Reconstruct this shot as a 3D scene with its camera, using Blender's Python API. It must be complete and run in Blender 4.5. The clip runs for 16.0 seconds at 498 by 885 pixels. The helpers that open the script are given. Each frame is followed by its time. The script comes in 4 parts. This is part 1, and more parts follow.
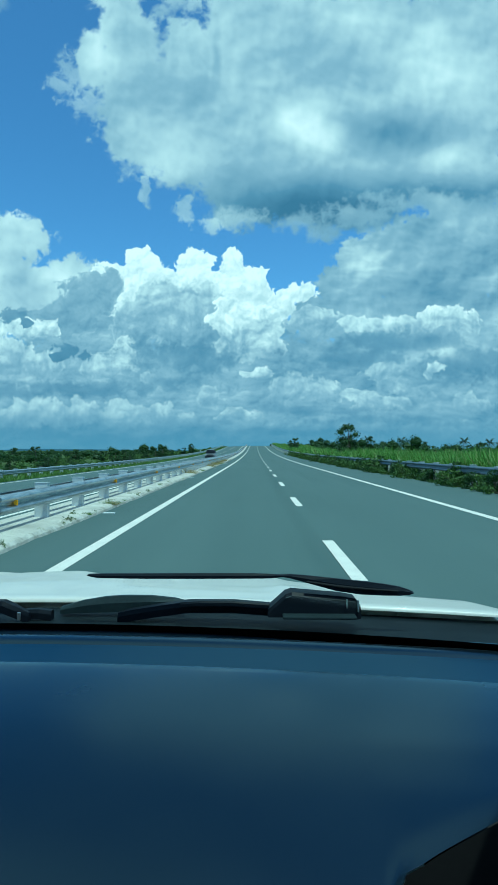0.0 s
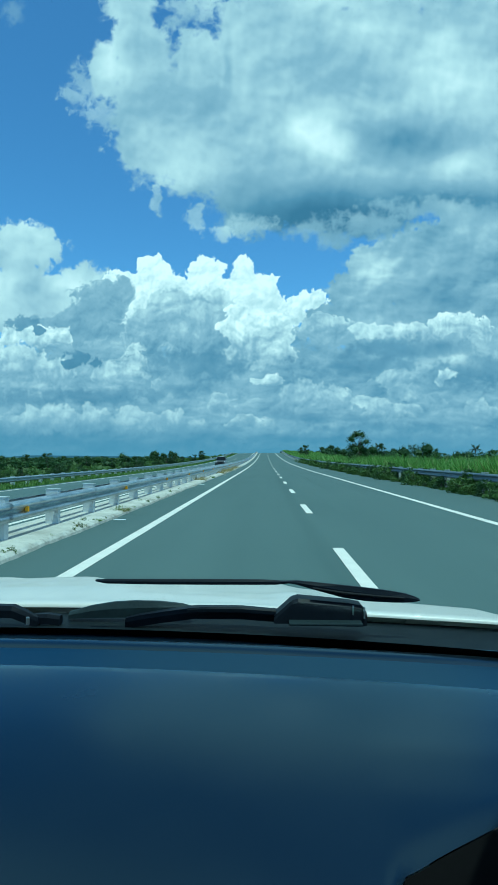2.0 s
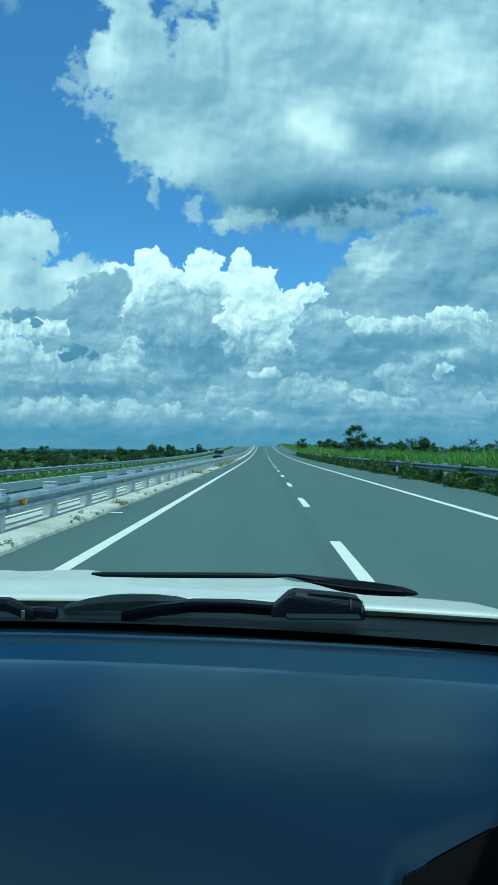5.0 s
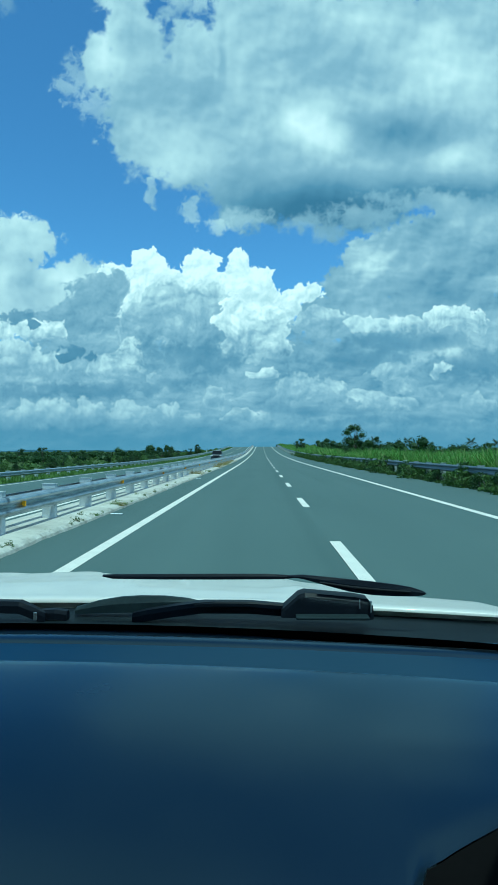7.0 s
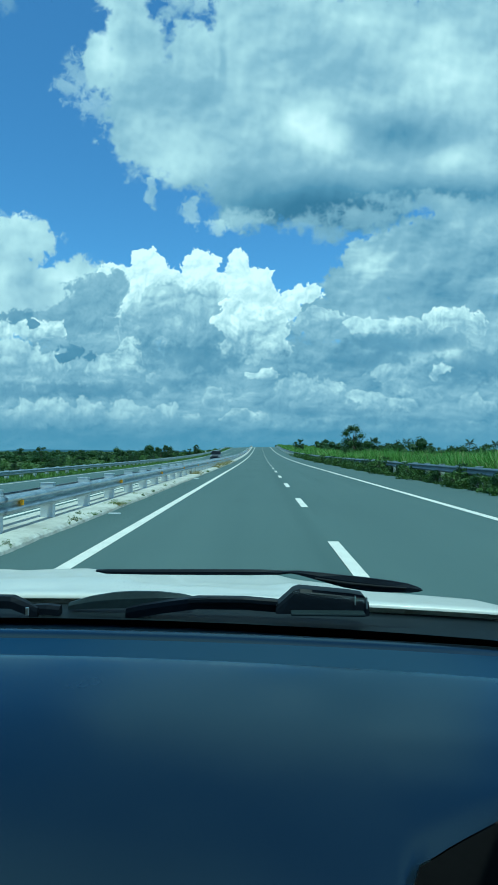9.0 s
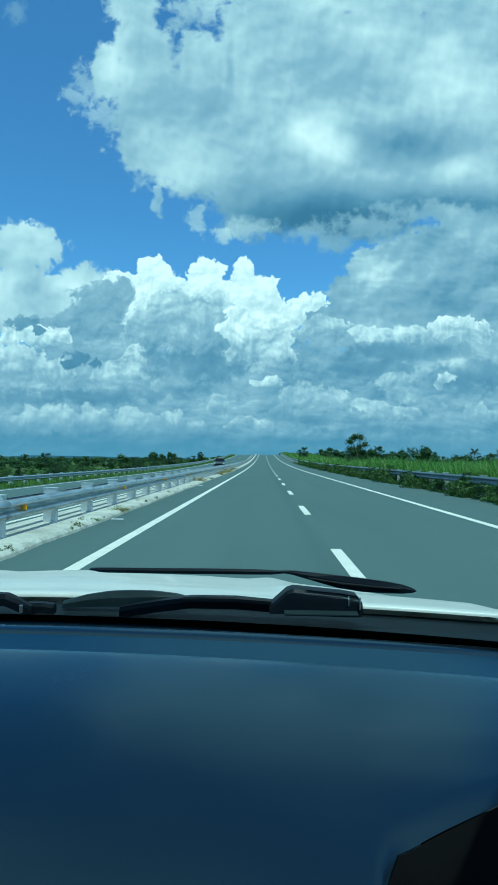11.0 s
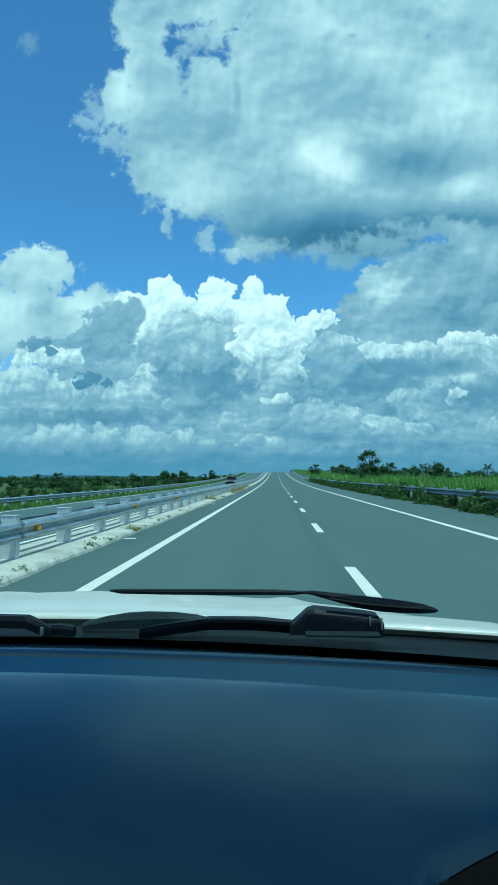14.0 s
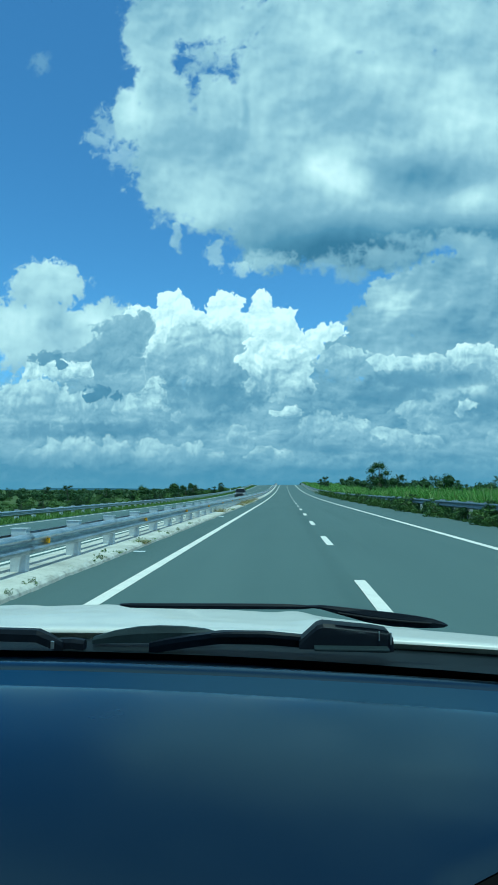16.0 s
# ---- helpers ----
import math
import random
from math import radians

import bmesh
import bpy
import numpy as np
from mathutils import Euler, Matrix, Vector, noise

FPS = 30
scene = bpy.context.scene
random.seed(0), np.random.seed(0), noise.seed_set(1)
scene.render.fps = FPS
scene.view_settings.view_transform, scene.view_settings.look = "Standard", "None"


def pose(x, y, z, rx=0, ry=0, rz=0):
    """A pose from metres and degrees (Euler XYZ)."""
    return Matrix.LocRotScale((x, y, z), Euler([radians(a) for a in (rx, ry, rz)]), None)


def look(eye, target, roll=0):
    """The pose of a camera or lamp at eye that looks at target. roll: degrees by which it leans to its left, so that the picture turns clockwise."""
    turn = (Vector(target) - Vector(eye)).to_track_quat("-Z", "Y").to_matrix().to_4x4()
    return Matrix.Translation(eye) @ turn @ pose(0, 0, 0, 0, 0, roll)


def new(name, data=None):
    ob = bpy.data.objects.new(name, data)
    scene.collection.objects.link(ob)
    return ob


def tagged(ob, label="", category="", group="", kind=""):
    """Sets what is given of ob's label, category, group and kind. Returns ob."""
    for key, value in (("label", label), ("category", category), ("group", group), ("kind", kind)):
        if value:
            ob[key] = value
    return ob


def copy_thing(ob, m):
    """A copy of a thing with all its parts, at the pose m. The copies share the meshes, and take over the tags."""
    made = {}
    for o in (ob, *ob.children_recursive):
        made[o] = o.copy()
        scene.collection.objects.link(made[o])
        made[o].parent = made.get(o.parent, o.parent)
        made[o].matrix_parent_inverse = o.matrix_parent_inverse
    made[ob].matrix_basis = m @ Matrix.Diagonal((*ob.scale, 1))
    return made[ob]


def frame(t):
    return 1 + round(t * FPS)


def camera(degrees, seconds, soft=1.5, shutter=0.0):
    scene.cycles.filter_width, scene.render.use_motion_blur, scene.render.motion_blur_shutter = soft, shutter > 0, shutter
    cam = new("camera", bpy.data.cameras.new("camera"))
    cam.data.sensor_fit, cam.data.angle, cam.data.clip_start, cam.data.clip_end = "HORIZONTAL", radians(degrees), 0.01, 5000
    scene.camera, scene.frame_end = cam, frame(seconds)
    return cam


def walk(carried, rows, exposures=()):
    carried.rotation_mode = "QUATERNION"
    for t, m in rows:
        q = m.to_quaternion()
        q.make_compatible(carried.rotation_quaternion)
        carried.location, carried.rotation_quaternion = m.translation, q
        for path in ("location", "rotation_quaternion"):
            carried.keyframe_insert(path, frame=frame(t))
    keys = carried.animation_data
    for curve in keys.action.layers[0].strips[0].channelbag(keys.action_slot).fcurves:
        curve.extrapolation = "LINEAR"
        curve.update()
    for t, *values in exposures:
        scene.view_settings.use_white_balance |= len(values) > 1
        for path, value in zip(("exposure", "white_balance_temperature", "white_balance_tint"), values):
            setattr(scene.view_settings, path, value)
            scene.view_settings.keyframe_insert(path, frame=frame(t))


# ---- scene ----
cam = camera(43.7, 16.0, soft=0.6)
# seconds; metres from the seat's eye point; yaw, pitch, roll in degrees
EYE, SEAT = 1.40, 0.22      # the eye's height, and its place across the lane
ROWS = [
    (0, 0.0130, 0.0111, -0.0023, 0.52, 0.77, -0.08),
    (0.5, -0.0125, -0.0043, 0.0026, 0.58, 0.98, -0.29),
    (1, 0.0069, 0.0063, -0.0007, 0.95, 1.00, -0.18),
    (1.5, 0.0240, 0.0019, -0.0062, 1.53, 1.42, -0.37),
    (2, 0.0202, 0.0015, -0.0025, 1.48, 1.41, -0.19),
    (2.5, 0.0168, 0.0066, -0.0026, 1.34, 1.40, -0.13),
    (3, 0.0124, 0.0091, -0.0014, 1.21, 1.36, -0.09),
    (3.5, 0.0056, 0.0090, -0.0006, 1.06, 1.32, -0.14),
    (4, 0.0203, 0.0131, -0.0063, 1.19, 0.78, -0.40),
    (6.5, 0.0150, 0.0095, 0.0003, 1.24, 0.85, -0.08),
    (7, 0.0000, 0.0000, 0.0000, 1.09, 0.83, 0.00),
    (7.5, -0.0011, 0.0066, 0.0014, 1.05, 0.94, -0.09),
    (8, 0.0092, 0.0135, 0.0025, 1.15, 0.92, -0.21),
    (8.5, 0.0046, 0.0126, -0.0036, 0.98, 0.87, -0.21),
    (11, 0.0246, 0.0092, -0.0265, 1.36, 1.57, -0.67),
    (11.5, 0.0202, 0.0066, -0.0212, 1.84, 2.05, -0.43),
    (12, 0.0256, 0.0071, -0.0246, 2.16, 2.18, -0.33),
    (12.5, 0.0306, 0.0075, -0.0242, 2.43, 2.35, -0.28),
    (13, 0.0249, 0.0134, -0.0226, 2.65, 2.42, -0.21),
    (13.5, 0.0138, 0.0013, -0.0239, 2.46, 2.76, -0.28),
    (14, 0.0111, 0.0059, -0.0223, 2.42, 3.20, -0.09),
    (14.5, 0.0193, -0.0009, -0.0213, 2.53, 3.46, -0.32),
    (15, 0.0190, -0.0008, -0.0184, 2.59, 3.62, -0.27),
    (15.5, 0.0050, -0.0058, -0.0156, 2.77, 4.14, -0.16),
    (16, 0.0121, -0.0048, -0.0186, 3.26, 4.35, -0.03),
]
walk(cam, [(t, pose(SEAT + x, y, EYE + z, 90 + pitch, roll, yaw)) for t, x, y, z, yaw, pitch, roll in ROWS],
     [(0.0, 0.0, 4750, -27)])

# ------------------------------------------------------------------ world and sun
SUN_DIR = Vector((0.17, -0.24, 0.92)).normalized()
world = bpy.data.worlds.new("sky")
scene.world = world
world.use_nodes = True
wt = world.node_tree
wt.nodes.clear()


class Nodes:
    """Short helpers for building a node tree."""

    def __init__(self, tree):
        self.tree = tree

    def add(self, kind, **props):
        n = self.tree.nodes.new(kind)
        for k, v in props.items():
            setattr(n, k, v)
        return n

    def put(self, socket, value):
        if isinstance(value, bpy.types.NodeSocket):
            self.tree.links.new(value, socket)
        else:
            socket.default_value = value

    def m(self, op, a, b=None, c=None, clamp=False):
        n = self.add("ShaderNodeMath", operation=op, use_clamp=clamp)
        for s, v in zip(n.inputs, (a, b, c)):
            if v is not None:
                self.put(s, v)
        return n.outputs[0]

    def v(self, op, a, b=None, c=None):
        n = self.add("ShaderNodeVectorMath", operation=op)
        for s, v in zip(n.inputs, (a, b, c)):
            if v is not None:
                self.put(s, v)
        return n.outputs["Value"] if op in ("LENGTH", "DOT_PRODUCT", "DISTANCE") else n.outputs[0]

    def rng(self, value, lo, hi, to_lo=0.0, to_hi=1.0, smooth=False):
        n = self.add("ShaderNodeMapRange", interpolation_type="SMOOTHSTEP" if smooth else "LINEAR", clamp=True)
        for s, v in zip(n.inputs, (value, lo, hi, to_lo, to_hi)):
            self.put(s, v)
        return n.outputs[0]

    def noise(self, vector, scale, detail=4.0, rough=0.55, distort=0.0, colour=False, flat=False):
        n = self.add("ShaderNodeTexNoise", noise_dimensions="2D" if flat else "3D")
        self.put(n.inputs["Vector"], vector)
        for k, v in (("Scale", scale), ("Detail", detail), ("Roughness", rough), ("Distortion", distort)):
            self.put(n.inputs[k], v)
        return n.outputs["Color" if colour else "Fac"]

    def mix(self, fac, a, b, blend="MIX"):
        n = self.add("ShaderNodeMix", data_type="RGBA", blend_type=blend)
        self.put(n.inputs[0], fac)
        self.put(n.inputs[6], a)
        self.put(n.inputs[7], b)
        return n.outputs[2]

    def ramp(self, fac, stops):
        n = self.add("ShaderNodeValToRGB")
        els = n.color_ramp.elements
        while len(els) < len(stops):
            els.new(0.5)
        for e, (p, c) in zip(els, stops):
            e.position, e.color = p, (*c, 1.0)
        self.put(n.inputs[0], fac)
        return n.outputs[0]


W = Nodes(wt)
sky = W.add("ShaderNodeTexSky", sky_type="NISHITA", sun_disc=False)
sky.sun_elevation = math.asin(SUN_DIR.z)
sky.sun_rotation = math.atan2(SUN_DIR.x, SUN_DIR.y)
sky.air_density, sky.dust_density, sky.ozone_density = 1.0, 0.3, 2.0

# direction -> place on a sheet of sky ahead: u to the right, v up, a hundred to one distance
way = W.add("ShaderNodeTexCoord").outputs["Generated"]
xyz = W.add("ShaderNodeSeparateXYZ")
W.put(xyz.inputs[0], way)
ahead = W.m("MAXIMUM", xyz.outputs[1], 0.05)
uu = W.m("MULTIPLY", W.m("DIVIDE", xyz.outputs[0], ahead), 100.0)
vv = W.m("MULTIPLY", W.m("DIVIDE", xyz.outputs[2], ahead), 100.0)
sheet = W.add("ShaderNodeCombineXYZ")
W.put(sheet.inputs[0], uu)
W.put(sheet.inputs[1], vv)
P = sheet.outputs[0]


def warp(p, scale, amount, detail, rough=0.6):
    c = W.noise(p, scale, detail, rough, colour=True, flat=True)
    return W.v("MULTIPLY_ADD", W.v("SUBTRACT", c, (0.5, 0.5, 0.5)), (amount, amount, 0.0), p)


# cloud: torn edges for the soft banks, rounded heads for the heaps
def fbm(p, scale, detail, rough):
    return W.m("SUBTRACT", W.noise(p, scale, detail, rough, flat=True), 0.5)


bent = warp(P, 0.07, 3.0, 2.0)
crumb_p = warp(P, 0.5, 1.6, 4.0)
tear = fbm(bent, 0.17, 9.0, 0.60)
crumb = fbm(crumb_p, 0.42, 8.0, 0.66)
swell = fbm(bent, 0.075, 3.0, 0.5)
fold = W.m("SUBTRACT", W.noise(bent, 0.11, 3.5, 0.5, flat=True), W.noise(W.v("ADD", bent, (-0.6, 1.2, 0.0)), 0.11, 3.5, 0.5, flat=True))


def heads(p, scale):
    """Nested rounded heads, as cumulus has: about 0 in the creases, 1 on the heads."""
    n = W.add("ShaderNodeTexVoronoi", feature="SMOOTH_F1", voronoi_dimensions="2D", normalize=True)
    W.put(n.inputs["Vector"], p)
    for k, v in (("Scale", scale), ("Detail", 3.0), ("Roughness", 0.5), ("Lacunarity", 2.3), ("Smoothness", 0.25)):
        n.inputs[k].default_value = v
    return W.m("SUBTRACT", 1.0, n.outputs["Distance"])


puff_p = warp(P, 0.13, 3.4, 5.0)
puff = heads(puff_p, 0.24)
puff_lit = W.m("SUBTRACT", puff, heads(W.v("ADD", puff_p, (-0.4, 0.65, 0.0)), 0.24))
puff_c = W.m("SUBTRACT", puff, 0.62)
low_p = warp(W.v("MULTIPLY", P, (0.62, 1.35, 1.0)), 0.16, 4.5, 5.0)     # flattened heads, far away
low = heads(low_p, 0.19)
low_lit = W.m("SUBTRACT", low, heads(W.v("ADD", low_p, (-0.3, 0.8, 0.0)), 0.19))
RAMP = [(0.0, (0.105, 0.19, 0.295)), (0.3, (0.185, 0.285, 0.40)), (0.6, (0.415, 0.48, 0.565)), (0.8, (0.74, 0.745, 0.755)), (1.0, (1.13, 1.02, 0.98))]


def blob(p, u, v, a, b):
    return W.v("LENGTH", W.v("MULTIPLY_ADD", p, (1 / a, 1 / b, 0.0), (-u / a, -v / b, 0.0)))


def field(p, blobs):
    """The smallest scaled distance to any of the blobs (u, v, half width, half height)."""
    d = None
    for b in blobs:
        e = blob(p, *b)
        d = e if d is None else W.m("SMOOTH_MIN", d, e, 0.2)
    return d


def grit(blobs):
    """How strongly fine tearing shows on an edge: the same width on large and small clouds."""
    return min(3.4, 6.5 / (sum(min(b[2:]) for b in blobs) / len(blobs)))


def bank(under, blobs, tone, tones, soft=0.1, torn=0.8, folds=0.5, swells=0.4, flecks=0.10, heaped=0.0, thick=1.0):
    """Lays a soft bank of cloud with torn edges over the colour `under`. tones: (u, v, half width, half height, change of tone)."""
    edge = W.m("MULTIPLY_ADD", tear, torn, field(bent, blobs))
    edge = W.m("MULTIPLY_ADD", crumb, grit(blobs), edge)
    alpha = W.rng(edge, 1.0 + soft, 1.0 - soft, 0.0, thick, True)
    t = W.m("MULTIPLY_ADD", fold, folds, W.m("MULTIPLY_ADD", swell, swells, W.m("MULTIPLY_ADD", crumb, flecks, tone)))
    if heaped:
        t = W.m("MULTIPLY_ADD", low_lit, heaped, W.m("MULTIPLY_ADD", W.m("SUBTRACT", low, 0.6), 0.5 * heaped, t))
    for u, v, a, b, k in tones:
        t = W.m("ADD", t, W.rng(blob(bent, u, v, a, b), 1.5, 0.0, 0.0, k, True))
    return W.mix(alpha, under, W.ramp(t, RAMP))


def heap(under, blobs, top, low_tone, base, fade, soft=0.05, lumps=0.8, lobes=1.3, thick=1.0, rim=0.08):
    """Lays heaped cloud over the colour `under`: crisp rounded heads above, a base at height `base` that dissolves over `fade`."""
    edge = W.m("MULTIPLY_ADD", puff_c, -lobes, field(puff_p, blobs))
    edge = W.m("MULTIPLY_ADD", crumb, grit(blobs) * 0.6, edge)
    level = W.m("MULTIPLY_ADD", tear, 0.9 * fade, W.m("MULTIPLY_ADD", puff_c, 0.7 * fade, vv))
    alpha = W.m("MULTIPLY", W.rng(edge, 1.0 + soft, 1.0 - soft, 0.0, thick, True), W.rng(level, base - 0.3 * fade, base + 0.7 * fade, 0.0, 1.0, True))
    crown = max(v + 0.7 * b for u, v, a, b in blobs)
    t = W.rng(level, base, crown, low_tone, top)
    t = W.m("MULTIPLY_ADD", puff_lit, lumps, W.m("MULTIPLY_ADD", puff_c, 0.35 * lumps, W.m("MULTIPLY_ADD", crumb, 0.10, t)))
    t = W.m("ADD", t, W.rng(edge, 0.80, 1.0, 0.0, rim, True))
    return W.mix(alpha, under, W.ramp(t, RAMP))


blue = W.mix(1.0, sky.outputs[0], (0.112, 0.122, 0.142, 1), "MULTIPLY")
c = blue
# far grey sheet down to the horizon
c = bank(c, [(-33.1, 7.5, 47.3, 11.8), (-1.8, 6.6, 45.5, 13.6), (28.9, 8.3, 38.2, 13.6), (-1.8, 2.0, 81.8, 10.9), (-23.9, 20.3, 14.5, 5.5)], 0.47, [(-23.8, 2.7, 45.5, 2.0, -0.1), (17.2, 14.7, 27.3, 3.6, -0.08), (-34.9, 14.9, 14.5, 5.5, 0.08), (-1.8, 16.6, 10.9, 3.6, 0.06)], soft=0.2, torn=0.5, swells=0.3, heaped=0.55)
# soft bank on the one side
c = bank(c, [(-39.7, 34.2, 6.4, 4.2), (-40.6, 25.9, 9.1, 7.3), (-34.1, 25.9, 6.8, 5.0), (-29.5, 27.7, 4.5, 3.6)], 0.72, [(-39.7, 37.5, 5.5, 2.3, 0.08), (-38.7, 30.5, 5.5, 3.6, -0.05), (-32.2, 28.7, 5.5, 2.7, 0.12)], soft=0.14, torn=0.5)
# far white towers
c = heap(c, [(-18.2, 29.7, 3.1, 2.9), (-9.7, 30.0, 3.5, 3.1), (-3.3, 30.0, 2.4, 2.9), (-23.5, 27.7, 3.6, 2.5), (-12.0, 24.9, 13.6, 5.0), (-1.5, 24.4, 4.4, 4.5), (-0.1, 27.1, 2.0, 2.5)], 0.98, 0.76, 18.4, 7.3, soft=0.03, lumps=0.55, lobes=1.0)
# grey bank on the other
c = bank(c, [(17.7, 29.3, 5.5, 5.6), (14.5, 26.6, 5.0, 4.5), (25.8, 30.2, 10.0, 8.2), (35.3, 32.9, 10.0, 10.0), (12.6, 22.0, 8.2, 4.5), (27.1, 20.1, 16.4, 7.3)], 0.55, [(17.2, 31.6, 4.1, 3.6, 0.16), (23.6, 32.9, 4.5, 3.6, 0.03), (30.8, 25.6, 10.9, 3.6, -0.14), (17.2, 23.8, 7.3, 2.7, -0.06), (35.3, 36.5, 5.5, 2.7, 0.08), (33.5, 31.1, 5.5, 2.3, -0.1), (25.3, 18.3, 14.5, 2.7, -0.14)], soft=0.09, torn=0.6, folds=0.8, heaped=0.3)
# white heads at its foot
c = heap(c, [(4.9, 25.3, 2.2, 1.5), (8.1, 25.5, 2.0, 1.3), (3.5, 23.4, 2.7, 2.0)], 0.9, 0.7, 18.4, 4.5, soft=0.05, lumps=0.6)
# grey billows before the towers
c = heap(c, [(-26.7, 24.9, 4.2, 4.0), (-23.3, 27.1, 1.6, 2.2), (-29.4, 22.2, 4.1, 3.6), (-33.6, 21.3, 4.5, 2.5)], 0.54, 0.4, 16.6, 5.5, lumps=0.45, lobes=1.1, rim=0.14)
c = heap(c, [(-12.0, 21.7, 8.2, 5.1), (-14.7, 24.0, 4.5, 3.1), (-19.3, 19.9, 3.6, 3.6), (-5.6, 19.4, 6.4, 4.5)], 0.68, 0.3, 12.9, 5.5, lumps=0.6, lobes=1.2, rim=0.18)
c = heap(c, [(-2.8, 20.7, 4.1, 3.8), (0.8, 20.2, 3.2, 3.3), (-1.9, 17.5, 5.5, 2.7)], 0.86, 0.56, 14.8, 5.5, lumps=0.8)
c = heap(c, [(9.0, 20.9, 3.8, 2.2), (11.7, 20.7, 2.3, 1.8)], 0.62, 0.42, 18.0, 2.7, lumps=0.7)
# bright rows of heads
c = heap(c, [(16.3, 20.2, 3.1, 1.3), (20.8, 20.0, 2.5, 1.2)], 0.78, 0.48, 18.2, 2.7, soft=0.08, lumps=0.6)
c = heap(c, [(28.0, 21.1, 2.7, 1.6), (32.1, 21.2, 2.5, 1.8), (35.2, 20.7, 2.0, 1.5), (24.9, 20.3, 2.0, 1.3)], 0.82, 0.48, 18.1, 3.3, soft=0.06, lumps=0.7)
c = heap(c, [(-41.0, 19.9, 2.4, 2.0), (-37.3, 19.5, 2.7, 1.6), (-33.6, 19.9, 1.8, 1.5)], 0.84, 0.56, 17.1, 3.1, soft=0.08)
c = heap(c, [(-39.6, 14.9, 4.1, 2.9), (-34.9, 13.5, 3.6, 2.2), (-44.2, 14.9, 3.6, 3.6)], 0.7, 0.44, 10.2, 5.5, soft=0.14, lumps=0.6)
c = heap(c, [(-21.3, 14.8, 2.4, 2.5), (-24.8, 13.5, 2.7, 1.8), (-17.3, 11.9, 1.3, 1.3)], 0.72, 0.44, 10.2, 4.5, soft=0.14, lumps=0.6)
# dark undersides
c = bank(c, [(-28.5, 10.1, 18.2, 1.3), (-11.5, 14.8, 8.2, 2.4), (-38.6, 9.4, 8.2, 1.1)], 0.32, [], soft=0.5, torn=0.9, thick=0.75)
c = bank(c, [(23.5, 17.0, 10.9, 1.8), (34.3, 13.8, 7.3, 2.4), (17.2, 14.7, 8.2, 1.2)], 0.3, [], soft=0.5, torn=0.9, thick=0.75)
# dark scud
c = bank(c, [(-30.2, 15.6, 2.4, 1.3), (-32.2, 14.9, 1.3, 0.8), (-28.0, 14.8, 1.3, 0.7)], 0.28, [(-31.3, 16.9, 1.8, 0.7, 0.1)], soft=0.1, torn=0.7)
c = bank(c, [(-40.5, 21.5, 2.4, 1.1), (-37.3, 20.4, 1.1, 0.7)], 0.42, [], soft=0.15, torn=0.7)
# small bright heads low down
c = heap(c, [(1.0, 12.6, 1.5, 1.0), (-1.0, 12.2, 1.3, 0.6)], 0.84, 0.56, 11.5, 1.3, soft=0.1)
c = heap(c, [(-7.4, 8.2, 1.5, 1.6), (-6.0, 7.3, 1.5, 1.1)], 0.64, 0.44, 5.6, 2.7, soft=0.15, thick=0.8)
c = heap(c, [(11.3, 9.3, 2.4, 1.8), (13.1, 8.5, 1.3, 1.1), (8.5, 10.2, 1.8, 1.8)], 0.66, 0.46, 7.1, 2.7, soft=0.2, lumps=0.6)
c = heap(c, [(18.0, 7.9, 2.4, 1.5), (21.6, 7.0, 2.7, 1.1), (16.2, 8.8, 1.8, 0.9)], 0.7, 0.48, 5.8, 2.4, soft=0.2, lumps=0.6)
c = heap(c, [(34.1, 7.8, 2.0, 1.3), (36.8, 7.4, 1.5, 0.9)], 0.66, 0.48, 6.0, 2.2, soft=0.2, lumps=0.6)
c = heap(c, [(29.4, 13.9, 1.2, 0.7), (28.5, 12.7, 0.6, 1.1)], 0.72, 0.52, 10.8, 2.4, soft=0.2)
c = heap(c, [(23.5, 10.2, 2.2, 1.3), (27.1, 9.2, 1.8, 1.3), (20.8, 12.9, 2.7, 1.3)], 0.6, 0.42, 7.1, 2.7, soft=0.2, thick=0.8)
c = heap(c, [(5.4, 10.2, 2.7, 2.4), (3.5, 7.5, 2.4, 1.6)], 0.58, 0.42, 5.6, 3.6, soft=0.2, thick=0.8)
c = heap(c, [(-2.3, 5.8, 2.5, 1.0), (-4.2, 5.3, 1.6, 0.5)], 0.74, 0.46, 4.6, 1.3, soft=0.15, thick=0.9)
# low row of heads
c = heap(c, [(-36.7, 5.9, 3.3, 2.2), (-32.1, 6.2, 2.7, 2.0), (-27.5, 6.0, 2.9, 2.0), (-21.1, 5.8, 3.6, 2.0), (-15.6, 5.5, 3.1, 1.6), (-12.0, 4.7, 2.7, 1.1), (-41.3, 5.2, 2.7, 1.5)], 0.7, 0.44, 3.1, 3.6, soft=0.22, lumps=0.5, lobes=1.0, thick=0.9)
c = heap(c, [(9.0, 4.5, 6.4, 0.9), (27.0, 4.3, 8.2, 0.7)], 0.52, 0.4, 3.4, 1.6, soft=0.3, thick=0.6)
# streaks of the far base
c = bank(c, [(-28.4, 2.2, 20.0, 0.7), (5.3, 2.9, 14.5, 0.6), (21.6, 4.9, 12.7, 0.6), (9.0, 6.7, 10.9, 0.6)], 0.33, [], soft=0.6, torn=0.8, thick=0.6)
# wisps off its edge
c = bank(c, [(-29.6, 61.1, 2.4, 3.6), (-31.3, 59.6, 2.2, 1.1), (-26.8, 56.4, 1.8, 2.7)], 0.7, [], soft=0.5, torn=1.6, thick=0.6)
